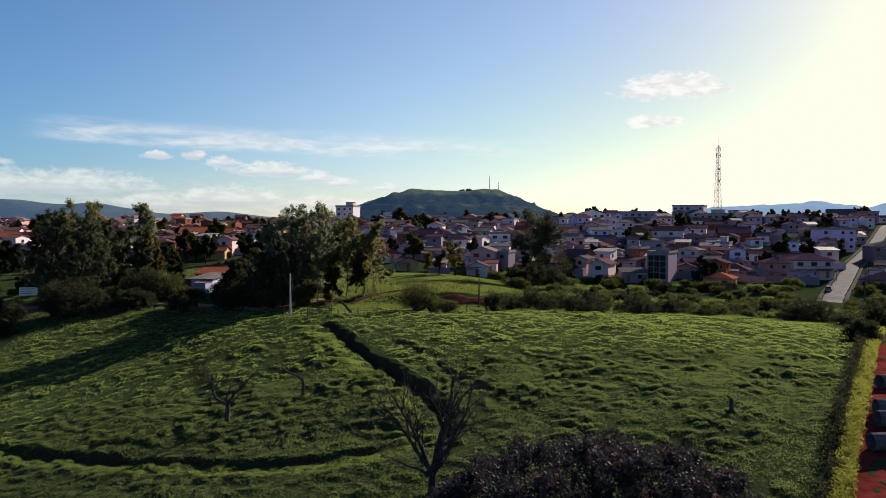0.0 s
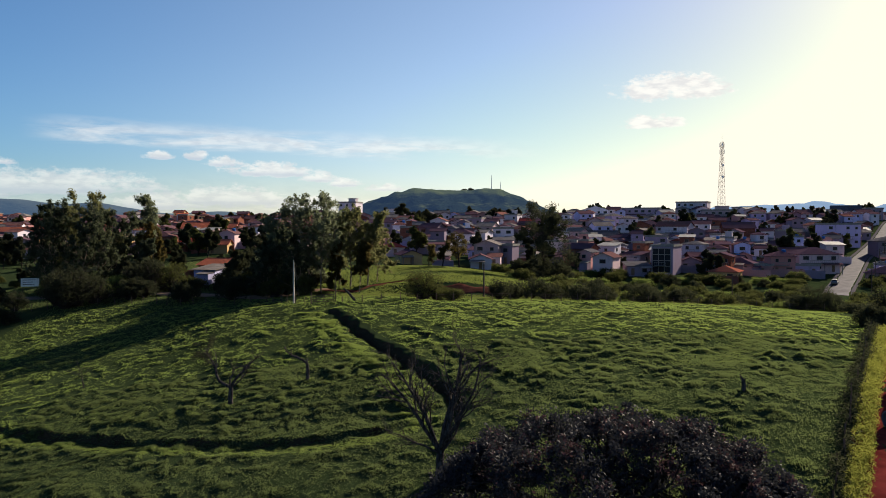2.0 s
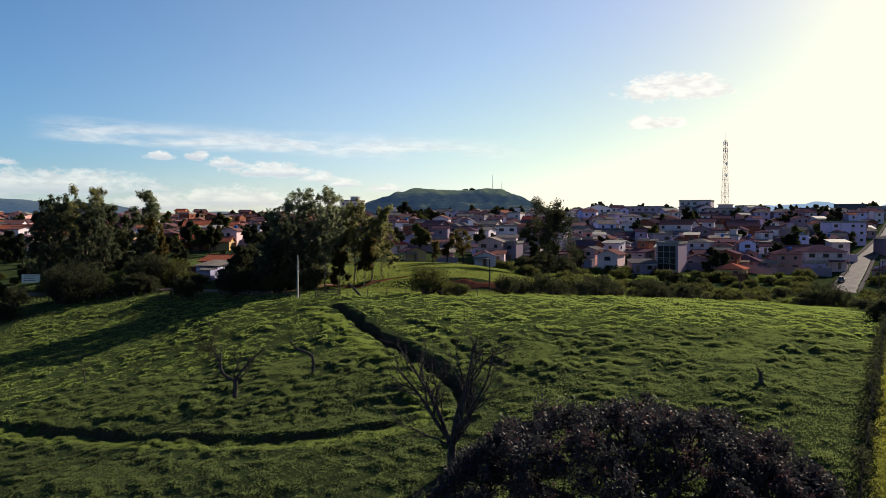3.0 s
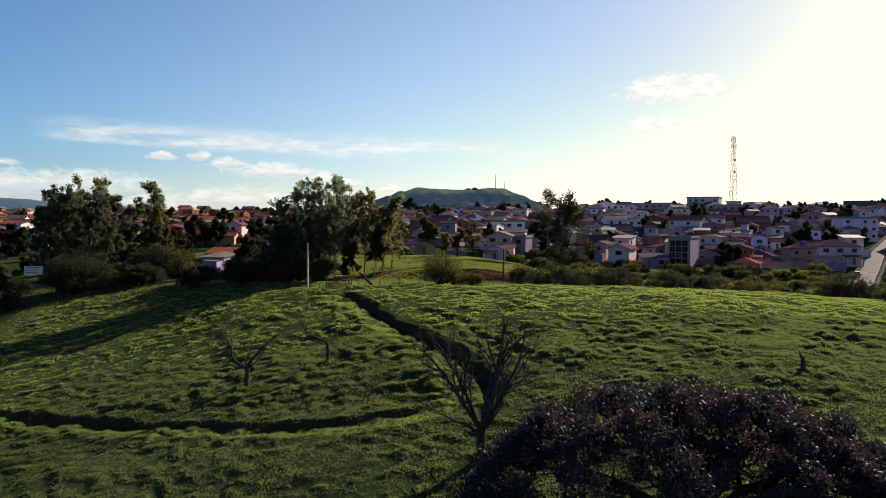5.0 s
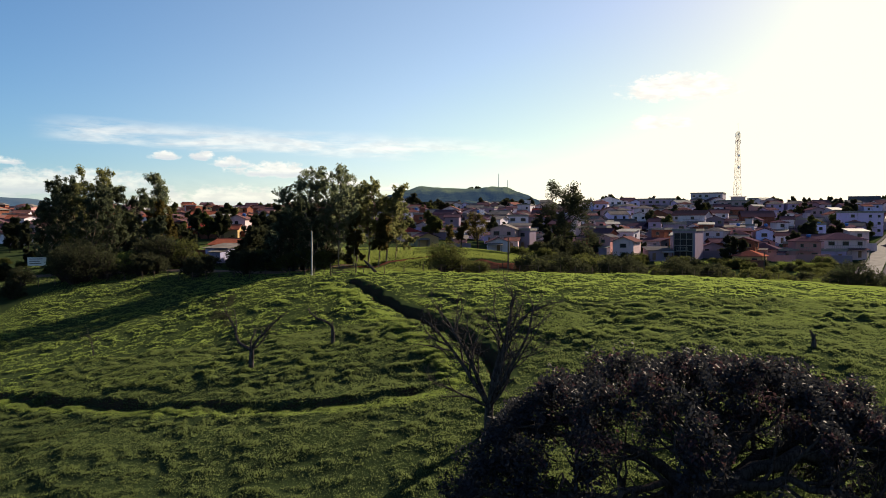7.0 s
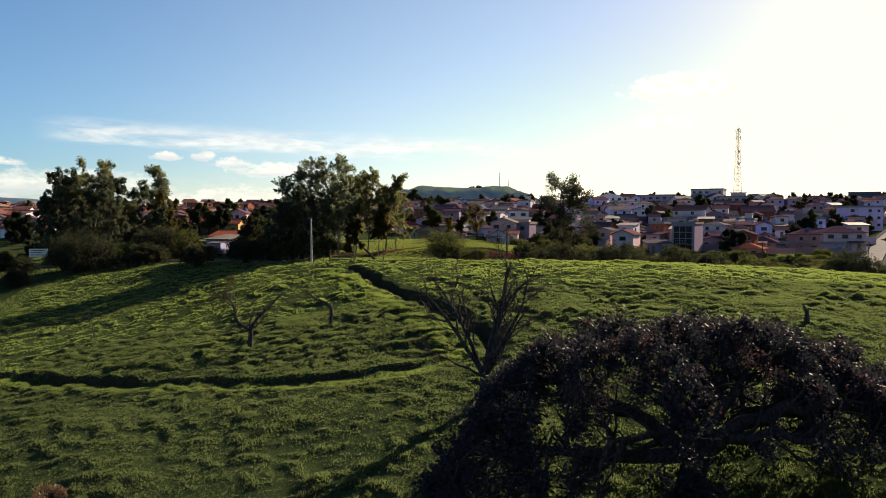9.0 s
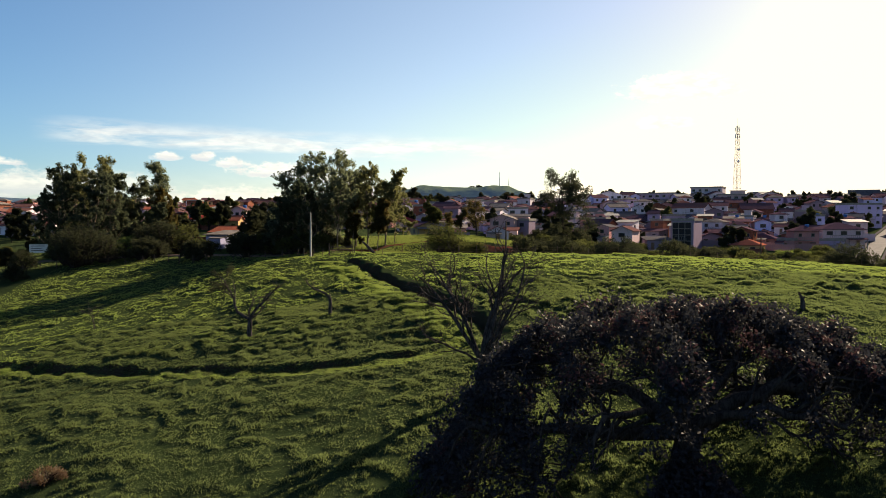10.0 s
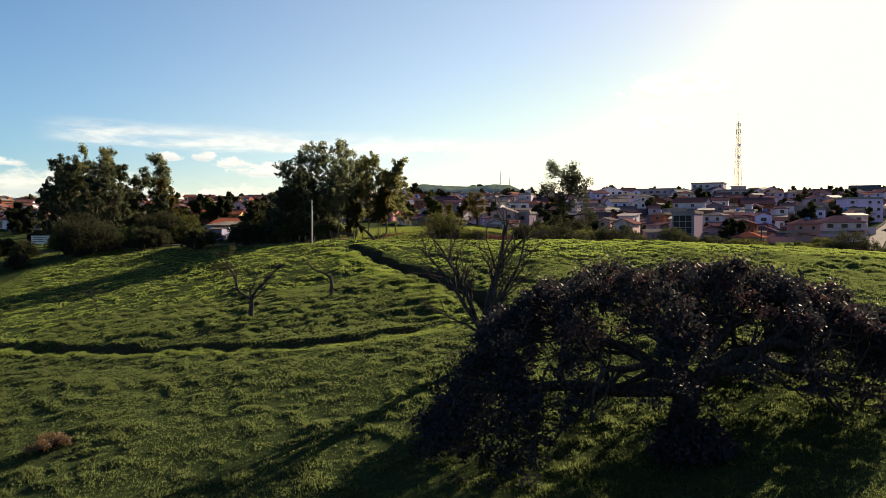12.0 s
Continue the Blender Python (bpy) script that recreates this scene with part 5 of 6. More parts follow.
eucalyptus(39, "tall eucalyptus with a dense dark green crown", on(-78.2, 184.0, 54), 15.4, 1.2, 0.1, EUC_DARK, 54)
eucalyptus(40, "tall eucalyptus with a full dark green crown", on(-89.8, 190.0, 134), 18.1, 1.2, 0.1, EUC_DARK, 54)
eucalyptus(41, "tall eucalyptus with a dense dark green crown", on(-94.7, 185.0, 109), 15.8, 1.2, 0.1, EUC_DARK, 54)
eucalyptus(42, "tall slim eucalyptus with tufted crown", on(-74.2, 196.0, 13), 19.5, 0.75, 0.4, None, 46)
eucalyptus(43, "eucalyptus with warm olive leaves", on(-70.3, 190.0, 328), 12.9, 1.0, 0.3, EUC_WARM, 46)
eucalyptus(44, "tall eucalyptus with a loose grey-green crown", on(-77.6, 188.0, 133), 10.6, 0.9, 0.3, None, 46)
eucalyptus(45, "tall eucalyptus with a dense dark green crown", on(-68.5, 178.0, 139), 10.6, 0.8, 0.3, EUC_DARK, 46)

# other trees
broadleaf(60, "dark branching tree with an open flat crown", on(25.9, 205.0, 99), 18.7, 1.2, DARK_LEAF, 110, trunk=0.4, size=0.45)
broadleaf(61, "slender tree with sparse brownish leaves", on(3.1, 200.0, 84), 11.1, 0.55, EUC_WARM, 40, trunk=0.3, size=0.34)
broadleaf(62, "slender tree with sparse brownish leaves", on(-1.1, 196.0, 158), 7.8, 0.6, EUC_WARM, 36, trunk=0.3, size=0.34)
broadleaf(63, "slender half-bare tree behind the knoll", on(-4.5, 198.0, 148), 7.1, 0.6, EUC_WARM, 24, trunk=0.3, size=0.34)
broadleaf(64, "dark rounded tree among the houses", on(-19.5, 400.0, 321), 12.4, 1.0, DARK_LEAF, 60, trunk=0.25, size=0.7)
broadleaf(65, "dark rounded tree among the houses", on(-9.1, 395.0, 190), 9.3, 1.0, DARK_LEAF, 60, trunk=0.25, size=0.7)
broadleaf(66, "dark rounded tree among the houses", on(22.4, 400.0, 44), 9.7, 1.0, DARK_LEAF, 60, trunk=0.25, size=0.7)
broadleaf(67, "dark rounded tree among the houses", on(28.3, 410.0, 310), 9.9, 1.0, DARK_LEAF, 60, trunk=0.25, size=0.7)
broadleaf(68, "dark rounded tree among the houses", on(34.8, 400.0, 172), 9.8, 1.0, DARK_LEAF, 60, trunk=0.25, size=0.7)
broadleaf(69, "dark leafy tree between houses", on(76.5, 236.0, 343), 5.5, 0.9, DARK_LEAF, 110, trunk=0.2, size=0.42)
broadleaf(70, "dark leafy tree between houses", on(123.9, 400.0, 198), 7.5, 0.9, DARK_LEAF, 110, trunk=0.2, size=0.42)
broadleaf(71, "dark leafy tree between houses", on(129.8, 405.0, 259), 5.6, 0.9, DARK_LEAF, 110, trunk=0.2, size=0.42)
broadleaf(72, "dark leafy tree between houses", on(112.2, 380.0, 127), 4.1, 0.9, DARK_LEAF, 110, trunk=0.2, size=0.42)
broadleaf(73, "dark leafy tree between houses", on(127.8, 390.0, 91), 2.9, 0.9, DARK_LEAF, 110, trunk=0.2, size=0.42)
broadleaf(74, "dark leafy tree between houses", on(154.9, 350.0, 126), 2.6, 0.9, DARK_LEAF, 110, trunk=0.2, size=0.42)
broadleaf(75, "dark leafy tree between houses", on(117.7, 300.0, 242), 4.2, 0.9, DARK_LEAF, 110, trunk=0.2, size=0.42)
broadleaf(76, "dark leafy tree between houses", on(150.0, 300.0, 143), 4.5, 0.9, DARK_LEAF, 110, trunk=0.2, size=0.42)
broadleaf(77, "dark leafy tree between houses", on(-16.3, 270.0, 45), 4.5, 0.9, DARK_LEAF, 110, trunk=0.2, size=0.42)
broadleaf(78, "dark leafy tree between houses", on(-3.8, 280.0, 280), 2.7, 0.9, DARK_LEAF, 110, trunk=0.2, size=0.42)
broadleaf(79, "dark leafy tree between houses", on(-164.5, 330.0, 153), 13.2, 0.9, DARK_LEAF, 110, trunk=0.2, size=0.42)
broadleaf(80, "dark leafy tree between houses", on(-171.6, 330.0, 3), 11.5, 0.9, DARK_LEAF, 110, trunk=0.2, size=0.42)
broadleaf(81, "dark leafy tree between houses", on(-22.4, 300.0, 149), 2.7, 0.9, DARK_LEAF, 110, trunk=0.2, size=0.42)
broadleaf(82, "dark leafy tree between houses", on(117.7, 430.0, 293), 3.4, 0.9, DARK_LEAF, 110, trunk=0.2, size=0.42)
broadleaf(83, "dark leafy tree between houses", on(40.6, 250.0, 159), 6.1, 0.9, DARK_LEAF, 110, trunk=0.2, size=0.42)
broadleaf(84, "dark leafy tree beside the lane", on(-45.3, 178.0, 260), 7.7, 0.9, DARK_LEAF, 70, trunk=0.2, size=0.4)
broadleaf(85, "dark leafy tree beside the lane", on(-40.7, 172.0, 99), 8.7, 0.9, DARK_LEAF, 70, trunk=0.2, size=0.4)
broadleaf(86, "dark leafy tree beside the lane", on(-39.7, 176.0, 211), 10.8, 0.9, DARK_LEAF, 70, trunk=0.2, size=0.4)
broadleaf(87, "dark leafy tree beside the lane", on(-44.5, 168.0, 216), 6.0, 0.9, DARK_LEAF, 70, trunk=0.2, size=0.4)
broadleaf(88, "dark leafy tree beside the lane", on(-35.4, 165.0, 306), 7.8, 0.9, DARK_LEAF, 70, trunk=0.2, size=0.4)
broadleaf(92, "dark leafy tree beside the lane", on(-63.8, 168.0, 82), 7.8, 0.9, DARK_LEAF, 70, trunk=0.2, size=0.4)
broadleaf(93, "dark leafy tree beside the lane", on(-68.3, 170.0, 119), 7.5, 0.9, DARK_LEAF, 70, trunk=0.2, size=0.4)

broadleaf(95, "dark leafy tree beside the lane", on(-37.5, 158.0, 40), 10.5, 0.9, DARK_LEAF, 90, trunk=0.2, size=0.36)
broadleaf(96, "dark leafy tree beside the lane", on(-43.5, 163.0, 170), 9.0, 1.0, DARK_LEAF, 90, trunk=0.2, size=0.36)

# trees on the crest of the far hill
CREST = bush(59, "dark clump of trees on the crest of the hill", pose(46, 1893, 96), 9.0, 9.0, DARK_LEAF, 46, 50, name="tree_clump", size=1.6, group="clumps on the hill")
for cx, cz in ((62, 100.5), (115, 97), (128, 96.5), (-60, 99), (-95, 94), (215, 67), (265, 47)):
    copy_thing(CREST, pose(cx, 1893, cz - 3, 0, 0, cx * 3) @ Matrix.Diagonal((1, 1, 0.6 + 0.4 * (cx % 3) / 2, 1)))

def banana(seed, x, y):
    rng = np.random.RandomState(seed)
    ob = thing("banana_plant", "banana plant with long arching torn leaves", "banana plant", on(x, y, seed * 40), "banana plants by the lane")
    v, f = tubes([(np.array([(0, 0, -0.3), (0.03, 0, 1.2), (0, 0.03, 2.6)]), np.array([0.17, 0.14, 0.09]))], 8)
    part("stem", mesh_of("stem", v, f, BANANA_LEAF, True), ob)
    for k in range(8):
        a, up, long = k * 0.785 + rng.uniform(-0.3, 0.3), rng.uniform(0.6, 1.5), rng.uniform(2.0, 2.9)
        t = np.linspace(0, 1, 8)
        r, z = long * 0.75 * t, 2.5 + up * 1.9 * t - 1.9 * t * t
        w = 0.32 * np.sin(np.pi * np.clip(t * 0.92 + 0.06, 0, 1))
        d, s = np.array([math.cos(a), math.sin(a), 0]), np.array([-math.sin(a), math.cos(a), 0])
        mid = d * r[:, None] + np.array([0, 0, 1]) * z[:, None]
        rows = np.stack([mid - s * w[:, None] - (0, 0, 0.1), mid, mid + s * w[:, None] - (0, 0, 0.1)], 1).reshape(-1, 3)
        i, j = np.meshgrid(np.arange(7), np.arange(2), indexing="ij")
        q = (i * 3 + j).ravel()
        part("leaf", mesh_of("leaf", rows, np.stack([q, q + 3, q + 4, q + 1], 1), BANANA_LEAF), ob)


for k, (bx, by) in enumerate(((-46.5, 172), (-43.5, 170), (-45.0, 176), (-40.5, 173))):
    banana(k + 1, bx, by)

# bushes
bush(100, "large ragged green bush by the pasture fence", on(-4.2, 138.0, 132), 4.2, 4.6, BUSH_LEAF, 55, 80, size=0.3)
bush(101, "round green bush by the pasture fence", on(0.6, 136.0, 22), 2.6, 1.9, BUSH_LEAF, 55, 46, size=0.3)
bush(102, "large green bush by the pasture fence", on(-1.9, 140.0, 41), 3, 2.7, BUSH_LEAF, 55, 46, size=0.3)
bush(103, "dark rounded bush at the pasture edge", on(9.3, 142.0, 23), 2.8, 3.3, DARK_LEAF, 55, 46, size=0.3)
bush(104, "dark rounded bush at the pasture edge", on(12.2, 146.0, 236), 3, 2.6, DARK_LEAF, 55, 46, size=0.3)
bush(105, "dark rounded bush at the pasture edge", on(15.7, 150.0, 320), 4, 3.5, DARK_LEAF, 55, 46, size=0.3)
bush(106, "dark rounded bush at the pasture edge", on(19.0, 150.0, 143), 3.5, 3.3, DARK_LEAF, 55, 46, size=0.3)
bush(107, "dark rounded bush at the pasture edge", on(23.1, 142.0, 265), 3, 2.3, DARK_LEAF, 55, 46, size=0.3)
bush(108, "dark rounded bush at the pasture edge", on(25.2, 140.0, 273), 3.6, 3.4, DARK_LEAF, 55, 46, size=0.3)
bush(109, "dark rounded bush at the pasture edge", on(28.6, 144.0, 331), 2.6, 2.6, DARK_LEAF, 55, 46, size=0.3)
bush(110, "dark rounded bush at the pasture edge", on(35.5, 143.0, 241), 3.2, 3.6, DARK_LEAF, 55, 46, size=0.3)
bush(111, "dark rounded bush at the pasture edge", on(38.2, 146.0, 358), 2.4, 3.0, DARK_LEAF, 55, 46, size=0.3)
bush(112, "dark rounded bush at the pasture edge", on(45.4, 152.0, 175), 3.2, 3.4, DARK_LEAF, 55, 46, size=0.3)
bush(113, "dark rounded bush at the pasture edge", on(42.7, 150.0, 74), 2.6, 2.5, DARK_LEAF, 55, 46, size=0.3)
bush(114, "dark rounded bush at the pasture edge", on(68.7, 148.0, 344), 4.2, 4.3, DARK_LEAF, 55, 46, size=0.3)
bush(115, "dark rounded bush at the pasture edge", on(65.1, 146.0, 100), 3, 2.5, DARK_LEAF, 55, 46, size=0.3)
bush(116, "dark rounded bush at the pasture edge", on(70.9, 146.0, 34), 3, 2.7, DARK_LEAF, 55, 46, size=0.3)
bush(117, "dark rounded bush at the pasture edge", on(72.0, 140.0, 211), 3, 1.6, DARK_LEAF, 55, 46, size=0.3)
bush(118, "dense dark bush beside the red track", on(60.0, 112.0, 103), 2.6, 2.9, DARK_LEAF, 55, 70, size=0.3)
bush(119, "dense dark bush beside the red track", on(59.4, 110.0, 325), 2.4, 1.3, DARK_LEAF, 55, 60, size=0.3)
bush(120, "large dark bush beside the red track", on(83.1, 150.0, 323), 4, 4.9, DARK_LEAF, 55, 46, size=0.3)
bush(121, "large dark twiggy bush by the fence", on(-70.5, 150.0, 225), 5.5, 7.1, DARK_LEAF, 55, 70, size=0.3)
bush(122, "large dark twiggy bush by the fence", on(-71.7, 148.0, 141), 4, 6.0, DARK_LEAF, 55, 70, size=0.3)
bush(123, "large dark twiggy bush by the fence", on(-68.1, 152.0, 94), 4, 5.5, DARK_LEAF, 55, 70, size=0.3)
bush(124, "large dark twiggy bush by the fence", on(-59.8, 156.0, 182), 3, 3.7, DARK_LEAF, 55, 70, size=0.3)
bush(125, "large dark twiggy bush by the fence", on(-61.8, 154.0, 223), 3, 3.9, DARK_LEAF, 55, 70, size=0.3)
bush(126, "large dark twiggy bush by the fence", on(-52.9, 166.0, 301), 3, 2.2, DARK_LEAF, 55, 70, size=0.3)
bush(127, "large dark twiggy bush by the fence", on(-75.2, 152.0, 164), 3.5, 6.0, DARK_LEAF, 55, 70, size=0.3)
bush(128, "rounded dark green bush beside the lane", on(-61.5, 165.0, 324), 4.5, 6.5, DARK_LEAF, 55, 60, size=0.3)
bush(129, "rounded green bush beside the lane", on(-57.4, 165.0, 285), 4, 5.7, BUSH_LEAF, 55, 60, size=0.3)
bush(130, "rounded dark green bush beside the lane", on(-64.3, 163.0, 101), 4, 5.6, DARK_LEAF, 55, 60, size=0.3)
bush(132, "yellow-green bush by the fence", on(-67.1, 160.0, 51), 3.2, 4.4, LIME_LEAF, 55, 46, size=0.3)
bush(133, "yellow-green bush by the fence", on(-68.1, 157.0, 31), 2.4, 3.7, LIME_LEAF, 55, 46, size=0.3)
bush(134, "dark bush by the lane", on(-82.3, 150.0, 117), 2.6, 3.2, DARK_LEAF, 55, 46, size=0.3)
bush(135, "dark bush by the lane", on(-78.3, 140.0, 142), 2.2, 2.6, DARK_LEAF, 55, 46, size=0.3)
bush(136, "low green bush by the lane", on(-31.9, 146.0, 298), 2.5, 3.4, BUSH_LEAF, 55, 46, size=0.3)
bush(137, "low green bush by the lane", on(-30.6, 150.0, 315), 3, 3.9, BUSH_LEAF, 55, 46, size=0.3)
bush(138, "low green bush by the lane", on(-35.5, 150.0, 121), 2.4, 2.5, BUSH_LEAF, 55, 46, size=0.3)
bush(140, "tall dark shrub round the foot of a tree", on(24.0, 203.0, 20), 4.2, 6.2, DARK_LEAF, 80, 80, size=0.36)
bush(141, "tall dark shrub round the foot of a tree", on(29.5, 204.0, 140), 4.0, 5.0, DARK_LEAF, 80, 80, size=0.36)
bush(142, "dark shrub round the foot of a tree", on(19.5, 206.0, 250), 3.4, 4.0, DARK_LEAF, 80, 70, size=0.36)
bush(139, "dry russet bush in the grass", on(-28.4, 54.0, 62), 1.3, 0.8, DRY_LEAF, 50, 30, size=0.16)


# ---- shrubs of the damp hollow and trees between the houses ----
def clearing(x, y):
    """The grassy slope behind the stand of trees, and the open yard before the pale blue house."""
    return -0.565 < x / y < -0.495 and y < 184 or math.hypot((x + 86) / 11, (y - 214) / 26) < 1 or -0.34 < x / y < -0.285 and y > 158


def scatter():
    rng = random.Random(8)
    kinds = [
        bush(201, "tangled green shrub in the overgrown hollow", on(60, 175), 3.0, 2.6, BUSH_LEAF, 55, 50, size=0.36, group="shrubs of the hollow"),
        bush(202, "tangled green shrub in the overgrown hollow", on(72, 190), 3.6, 2.2, BUSH_LEAF, 55, 56, size=0.36, group="shrubs of the hollow"),
        bush(203, "dark shrub in the overgrown hollow", on(84, 178), 2.8, 3.0, DARK_LEAF, 55, 50, size=0.36, group="shrubs of the hollow"),
        bush(204, "bright yellow-green shrub in the hollow", on(50, 185), 3.2, 1.6, LIME_LEAF, 50, 50, size=0.36, group="shrubs of the hollow"),
    ]
    y = 152.0
    while y < 238:
        x = 14 + rng.uniform(0, 4) + max(0, 185 - y) * 0.3
        while x < 0.565 * y + 2:
            s = abs(float(beside(STREET, np.array([x]), np.array([y]))[0][0]))
            if s > 7.5 and rng.random() < 0.82:
                k = rng.choice(kinds + [kinds[0], kinds[1], kinds[3], kinds[3]])
                q = rng.uniform(0.55, 1.15)
                copy_thing(k, pose(x, y, land(x, y) - 0.1, 0, 0, rng.uniform(0, 360)) @ Matrix.Diagonal((q, q, q, 1)))
            x += rng.uniform(4.0, 8.0)
        y += rng.uniform(5.5, 8.5)
    dark = [broadleaf(211, "dark leafy tree between the houses", on(-30, 262), 7.0, 0.9, DARK_LEAF, 110, trunk=0.2, size=0.42),
            broadleaf(212, "dark leafy tree between the houses", on(30, 290), 6.0, 1.1, DARK_LEAF, 110, trunk=0.2, size=0.42),
            broadleaf(213, "green leafy tree between the houses", on(-90, 262), 6.5, 0.9, BUSH_LEAF, 110, trunk=0.2, size=0.42)]
    made = 0
    while made < 175:
        y = 240 + 225 * rng.random() ** 0.8
        x = rng.uniform(-0.56, 0.56) * y
        if all(math.hypot(x - a, y - b) > r * 0.92 + 0.4 for a, b, r in BUILT) and abs(float(beside(STREET, np.array([x]), np.array([y]))[0][0])) > 7:
            q = rng.uniform(0.75, 1.5)
            copy_thing(rng.choice(dark), pose(x, y, land(x, y), 0, 0, rng.uniform(0, 360)) @ Matrix.Diagonal((q, q, q, 1)))
            made += 1
    # the wooded corner beside the lane
    shade = [kinds[0], kinds[2], dark[0], dark[1], dark[2]]
    for _ in range(105):
        y = rng.uniform(163, 250)
        x = rng.uniform(-0.57, -0.20) * y
        if all(math.hypot(x - a, y - b) > r + 1.5 for a, b, r in BUILT) and abs(float(beside(LANE, np.array([x]), np.array([y]))[0][0])) > 5 and math.hypot(x + 99, y - 182) > 9 and not clearing(x, y):
            q = rng.uniform(0.6, 1.1)
            copy_thing(rng.choice(shade), pose(x, y, land(x, y) - 0.1, 0, 0, rng.uniform(0, 360)) @ Matrix.Diagonal((q, q, q, 1)))

    thicket = [kinds[2], bush(205, "dark tangled thicket under the trees", on(-36, 152), 2.6, 3.4, DARK_LEAF, 60, 60, size=0.34, group="thickets by the lane"),
               bush(206, "dull green tangled thicket under the trees", on(-84, 166), 2.8, 3.0, BUSH_LEAF, 60, 60, size=0.34, group="thickets by the lane")]
    for x0, x1, y0, y1, count in ((-50, -27, 146, 172, 46), (-104, -64, 156, 180, 60), (-66, -34, 160, 178, 40)):
        for _ in range(count):
            x, y = rng.uniform(x0, x1), rng.uniform(y0, y1)
            if abs(float(beside(LANE, np.array([x]), np.array([y]))[0][0])) > 3.6 and math.hypot(x + 97, y - 178) > 7 and not clearing(x, y) and all(math.hypot(x - a, y - b) > r + 1 for a, b, r in BUILT):
                q = rng.uniform(0.6, 1.15)
                copy_thing(rng.choice(thicket), pose(x, y, land(x, y) - 0.1, 0, 0, rng.uniform(0, 360)) @ Matrix.Diagonal((q, q, q, 1)))


def east_bank():
    """Creepers over the old fence and a strip of tall bright grass beside the red track."""
    rng = np.random.RandomState(41)
    dark, bright = [], []
    for (ax, ay), (bx, by) in zip(FENCE_EAST, FENCE_EAST[1:]):
        n = int(math.hypot(bx - ax, by - ay) * 5)
        s = np.linspace(0, 1, n)
        x, y = ax + (bx - ax) * s, ay + (by - ay) * s
        h = rng.uniform(0, 1, n) ** 1.5 * (0.9 + 0.6 * wavy(x, y, 7, 5))
        dark.append(np.stack([x + rng.normal(0, 0.45, n), y, land_many(x, y) + np.clip(h, 0.05, 1.6)], 1))
        for _ in range(3):
            u = x + rng.uniform(0.7, 2.3, n)
            bright.append(np.stack([u, y, land_many(u, y) + rng.uniform(0.05, 0.6, n)], 1))
    for name, label, pts, spread, each, size, wide, mat in (("creeper", "dark creepers tangled over the old fence", np.concatenate(dark), 0.55, 26, 0.26, 0.42, DARK_LEAF),
                                                      ("verge_grass", "tall bright grass on the track verge", np.concatenate(bright), 0.4, 34, 0.30, 0.14, VERGE_BLADE)):
        v, f = leaves(rng, pts, spread, each, size, size * wide)
        tagged(new(name, mesh_of(name, v, f, mat)), label, "undergrowth", kind="stuff")


east_bank()
scatter()


# ---- grass tufts ----
def grass(name, label, count, x0, x1, y0, y1, size, seed, blades=4, mat=None, along=None):
    rng = np.random.RandomState(seed)
    x, y = rng.uniform(x0, x1, count * 4), rng.uniform(y0, y1, count * 4)
    lump = sward(x, y)
    dense = np.clip(0.60 + 4.5 * lump, 0.25, 1.0) * (np.abs(beside(TRENCH, x, y)[0]) > 1.3) * (np.abs(beside(RED_BANK, x, y)[0]) > 2.2) * (np.abs(beside(RED_PATH, x, y)[0]) > 1.2) * (np.abs(beside(LANE, x, y)[0]) > 2.2)
    side, _ = beside(RED_TRACK, x, y)
    dense *= (side < -5.0) | (side > 9.0)
    if along:
        off, _ = beside(along[0], x, y)
        mid, half = (along[1] + along[2]) / 2, (along[2] - along[1]) / 2
        dense *= 1 - ease(0.5, 1.0, np.abs(off + 0.4 * wavy(x, y, 5, 44) - mid) / half)
    view = np.abs(x + 3) < 0.62 * (y + 3)
    keep = (rng.uniform(0, 1, len(x)) < dense) & view
    x, y, lump = x[keep][:count], y[keep][:count], lump[keep][:count]
    far = np.clip(y / 62.0, 0.65, 1.6)
    base = np.stack([x, y, land_many(x, y) + lump - 0.04], 1)
    tall = size * np.clip(0.6 + 3.0 * lump, 0.4, 1.4)
    vs = []
    for k in range(blades):
        a = rng.uniform(0, 2 * np.pi, len(x))
        h = tall * rng.uniform(0.6, 1.25, len(x))
        lean = rng.uniform(0.15, 0.8, len(x)) * h
        wd = 0.045 * far
        d = np.stack([np.cos(a), np.sin(a), 0 * a], 1)
        s = np.stack([-np.sin(a), np.cos(a), 0 * a], 1)
        p = base + d * rng.uniform(0, 0.12, len(x))[:, None]
        vs.append(np.stack([p - s * wd[:, None], p + s * wd[:, None], p + d * lean[:, None] + np.array([0, 0, 1]) * h[:, None]], 1))
    v = np.concatenate(vs).reshape(-1, 3)
    ob = new(name, mesh_of(name, v, np.arange(len(v)).reshape(-1, 3), mat or BLADE))
    return tagged(ob, label, "grass", kind="stuff")


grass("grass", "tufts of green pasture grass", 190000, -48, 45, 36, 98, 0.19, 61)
grass("grass", "tufts of green pasture grass", 150000, -75, 72, 84, 152, 0.15, 63, 3, LIT_BLADE)
# ledges that catch the sun: the brightness is painted by the lighter blades
grass("ledge_grass", "short grass along the terrace ledge, coloured brighter as sunlit", 60000, -76, -3, 70, 98, 0.17, 67, 4, LIT_BLADE, (TERRACE, 0.4, 3.6))
grass("ledge_grass", "short grass beside the sunken track, coloured brighter as sunlit", 40000, -26, 2, 74, 122, 0.17, 68, 4, LIT_BLADE, (TRENCH, -6.0, -1.8))
grass("rough_grass", "rank yellow-green grass beyond the pasture fence, coloured brighter as sunlit", 80000, -32, 75, 142, 212, 0.45, 65, 3, LIT_RANK)
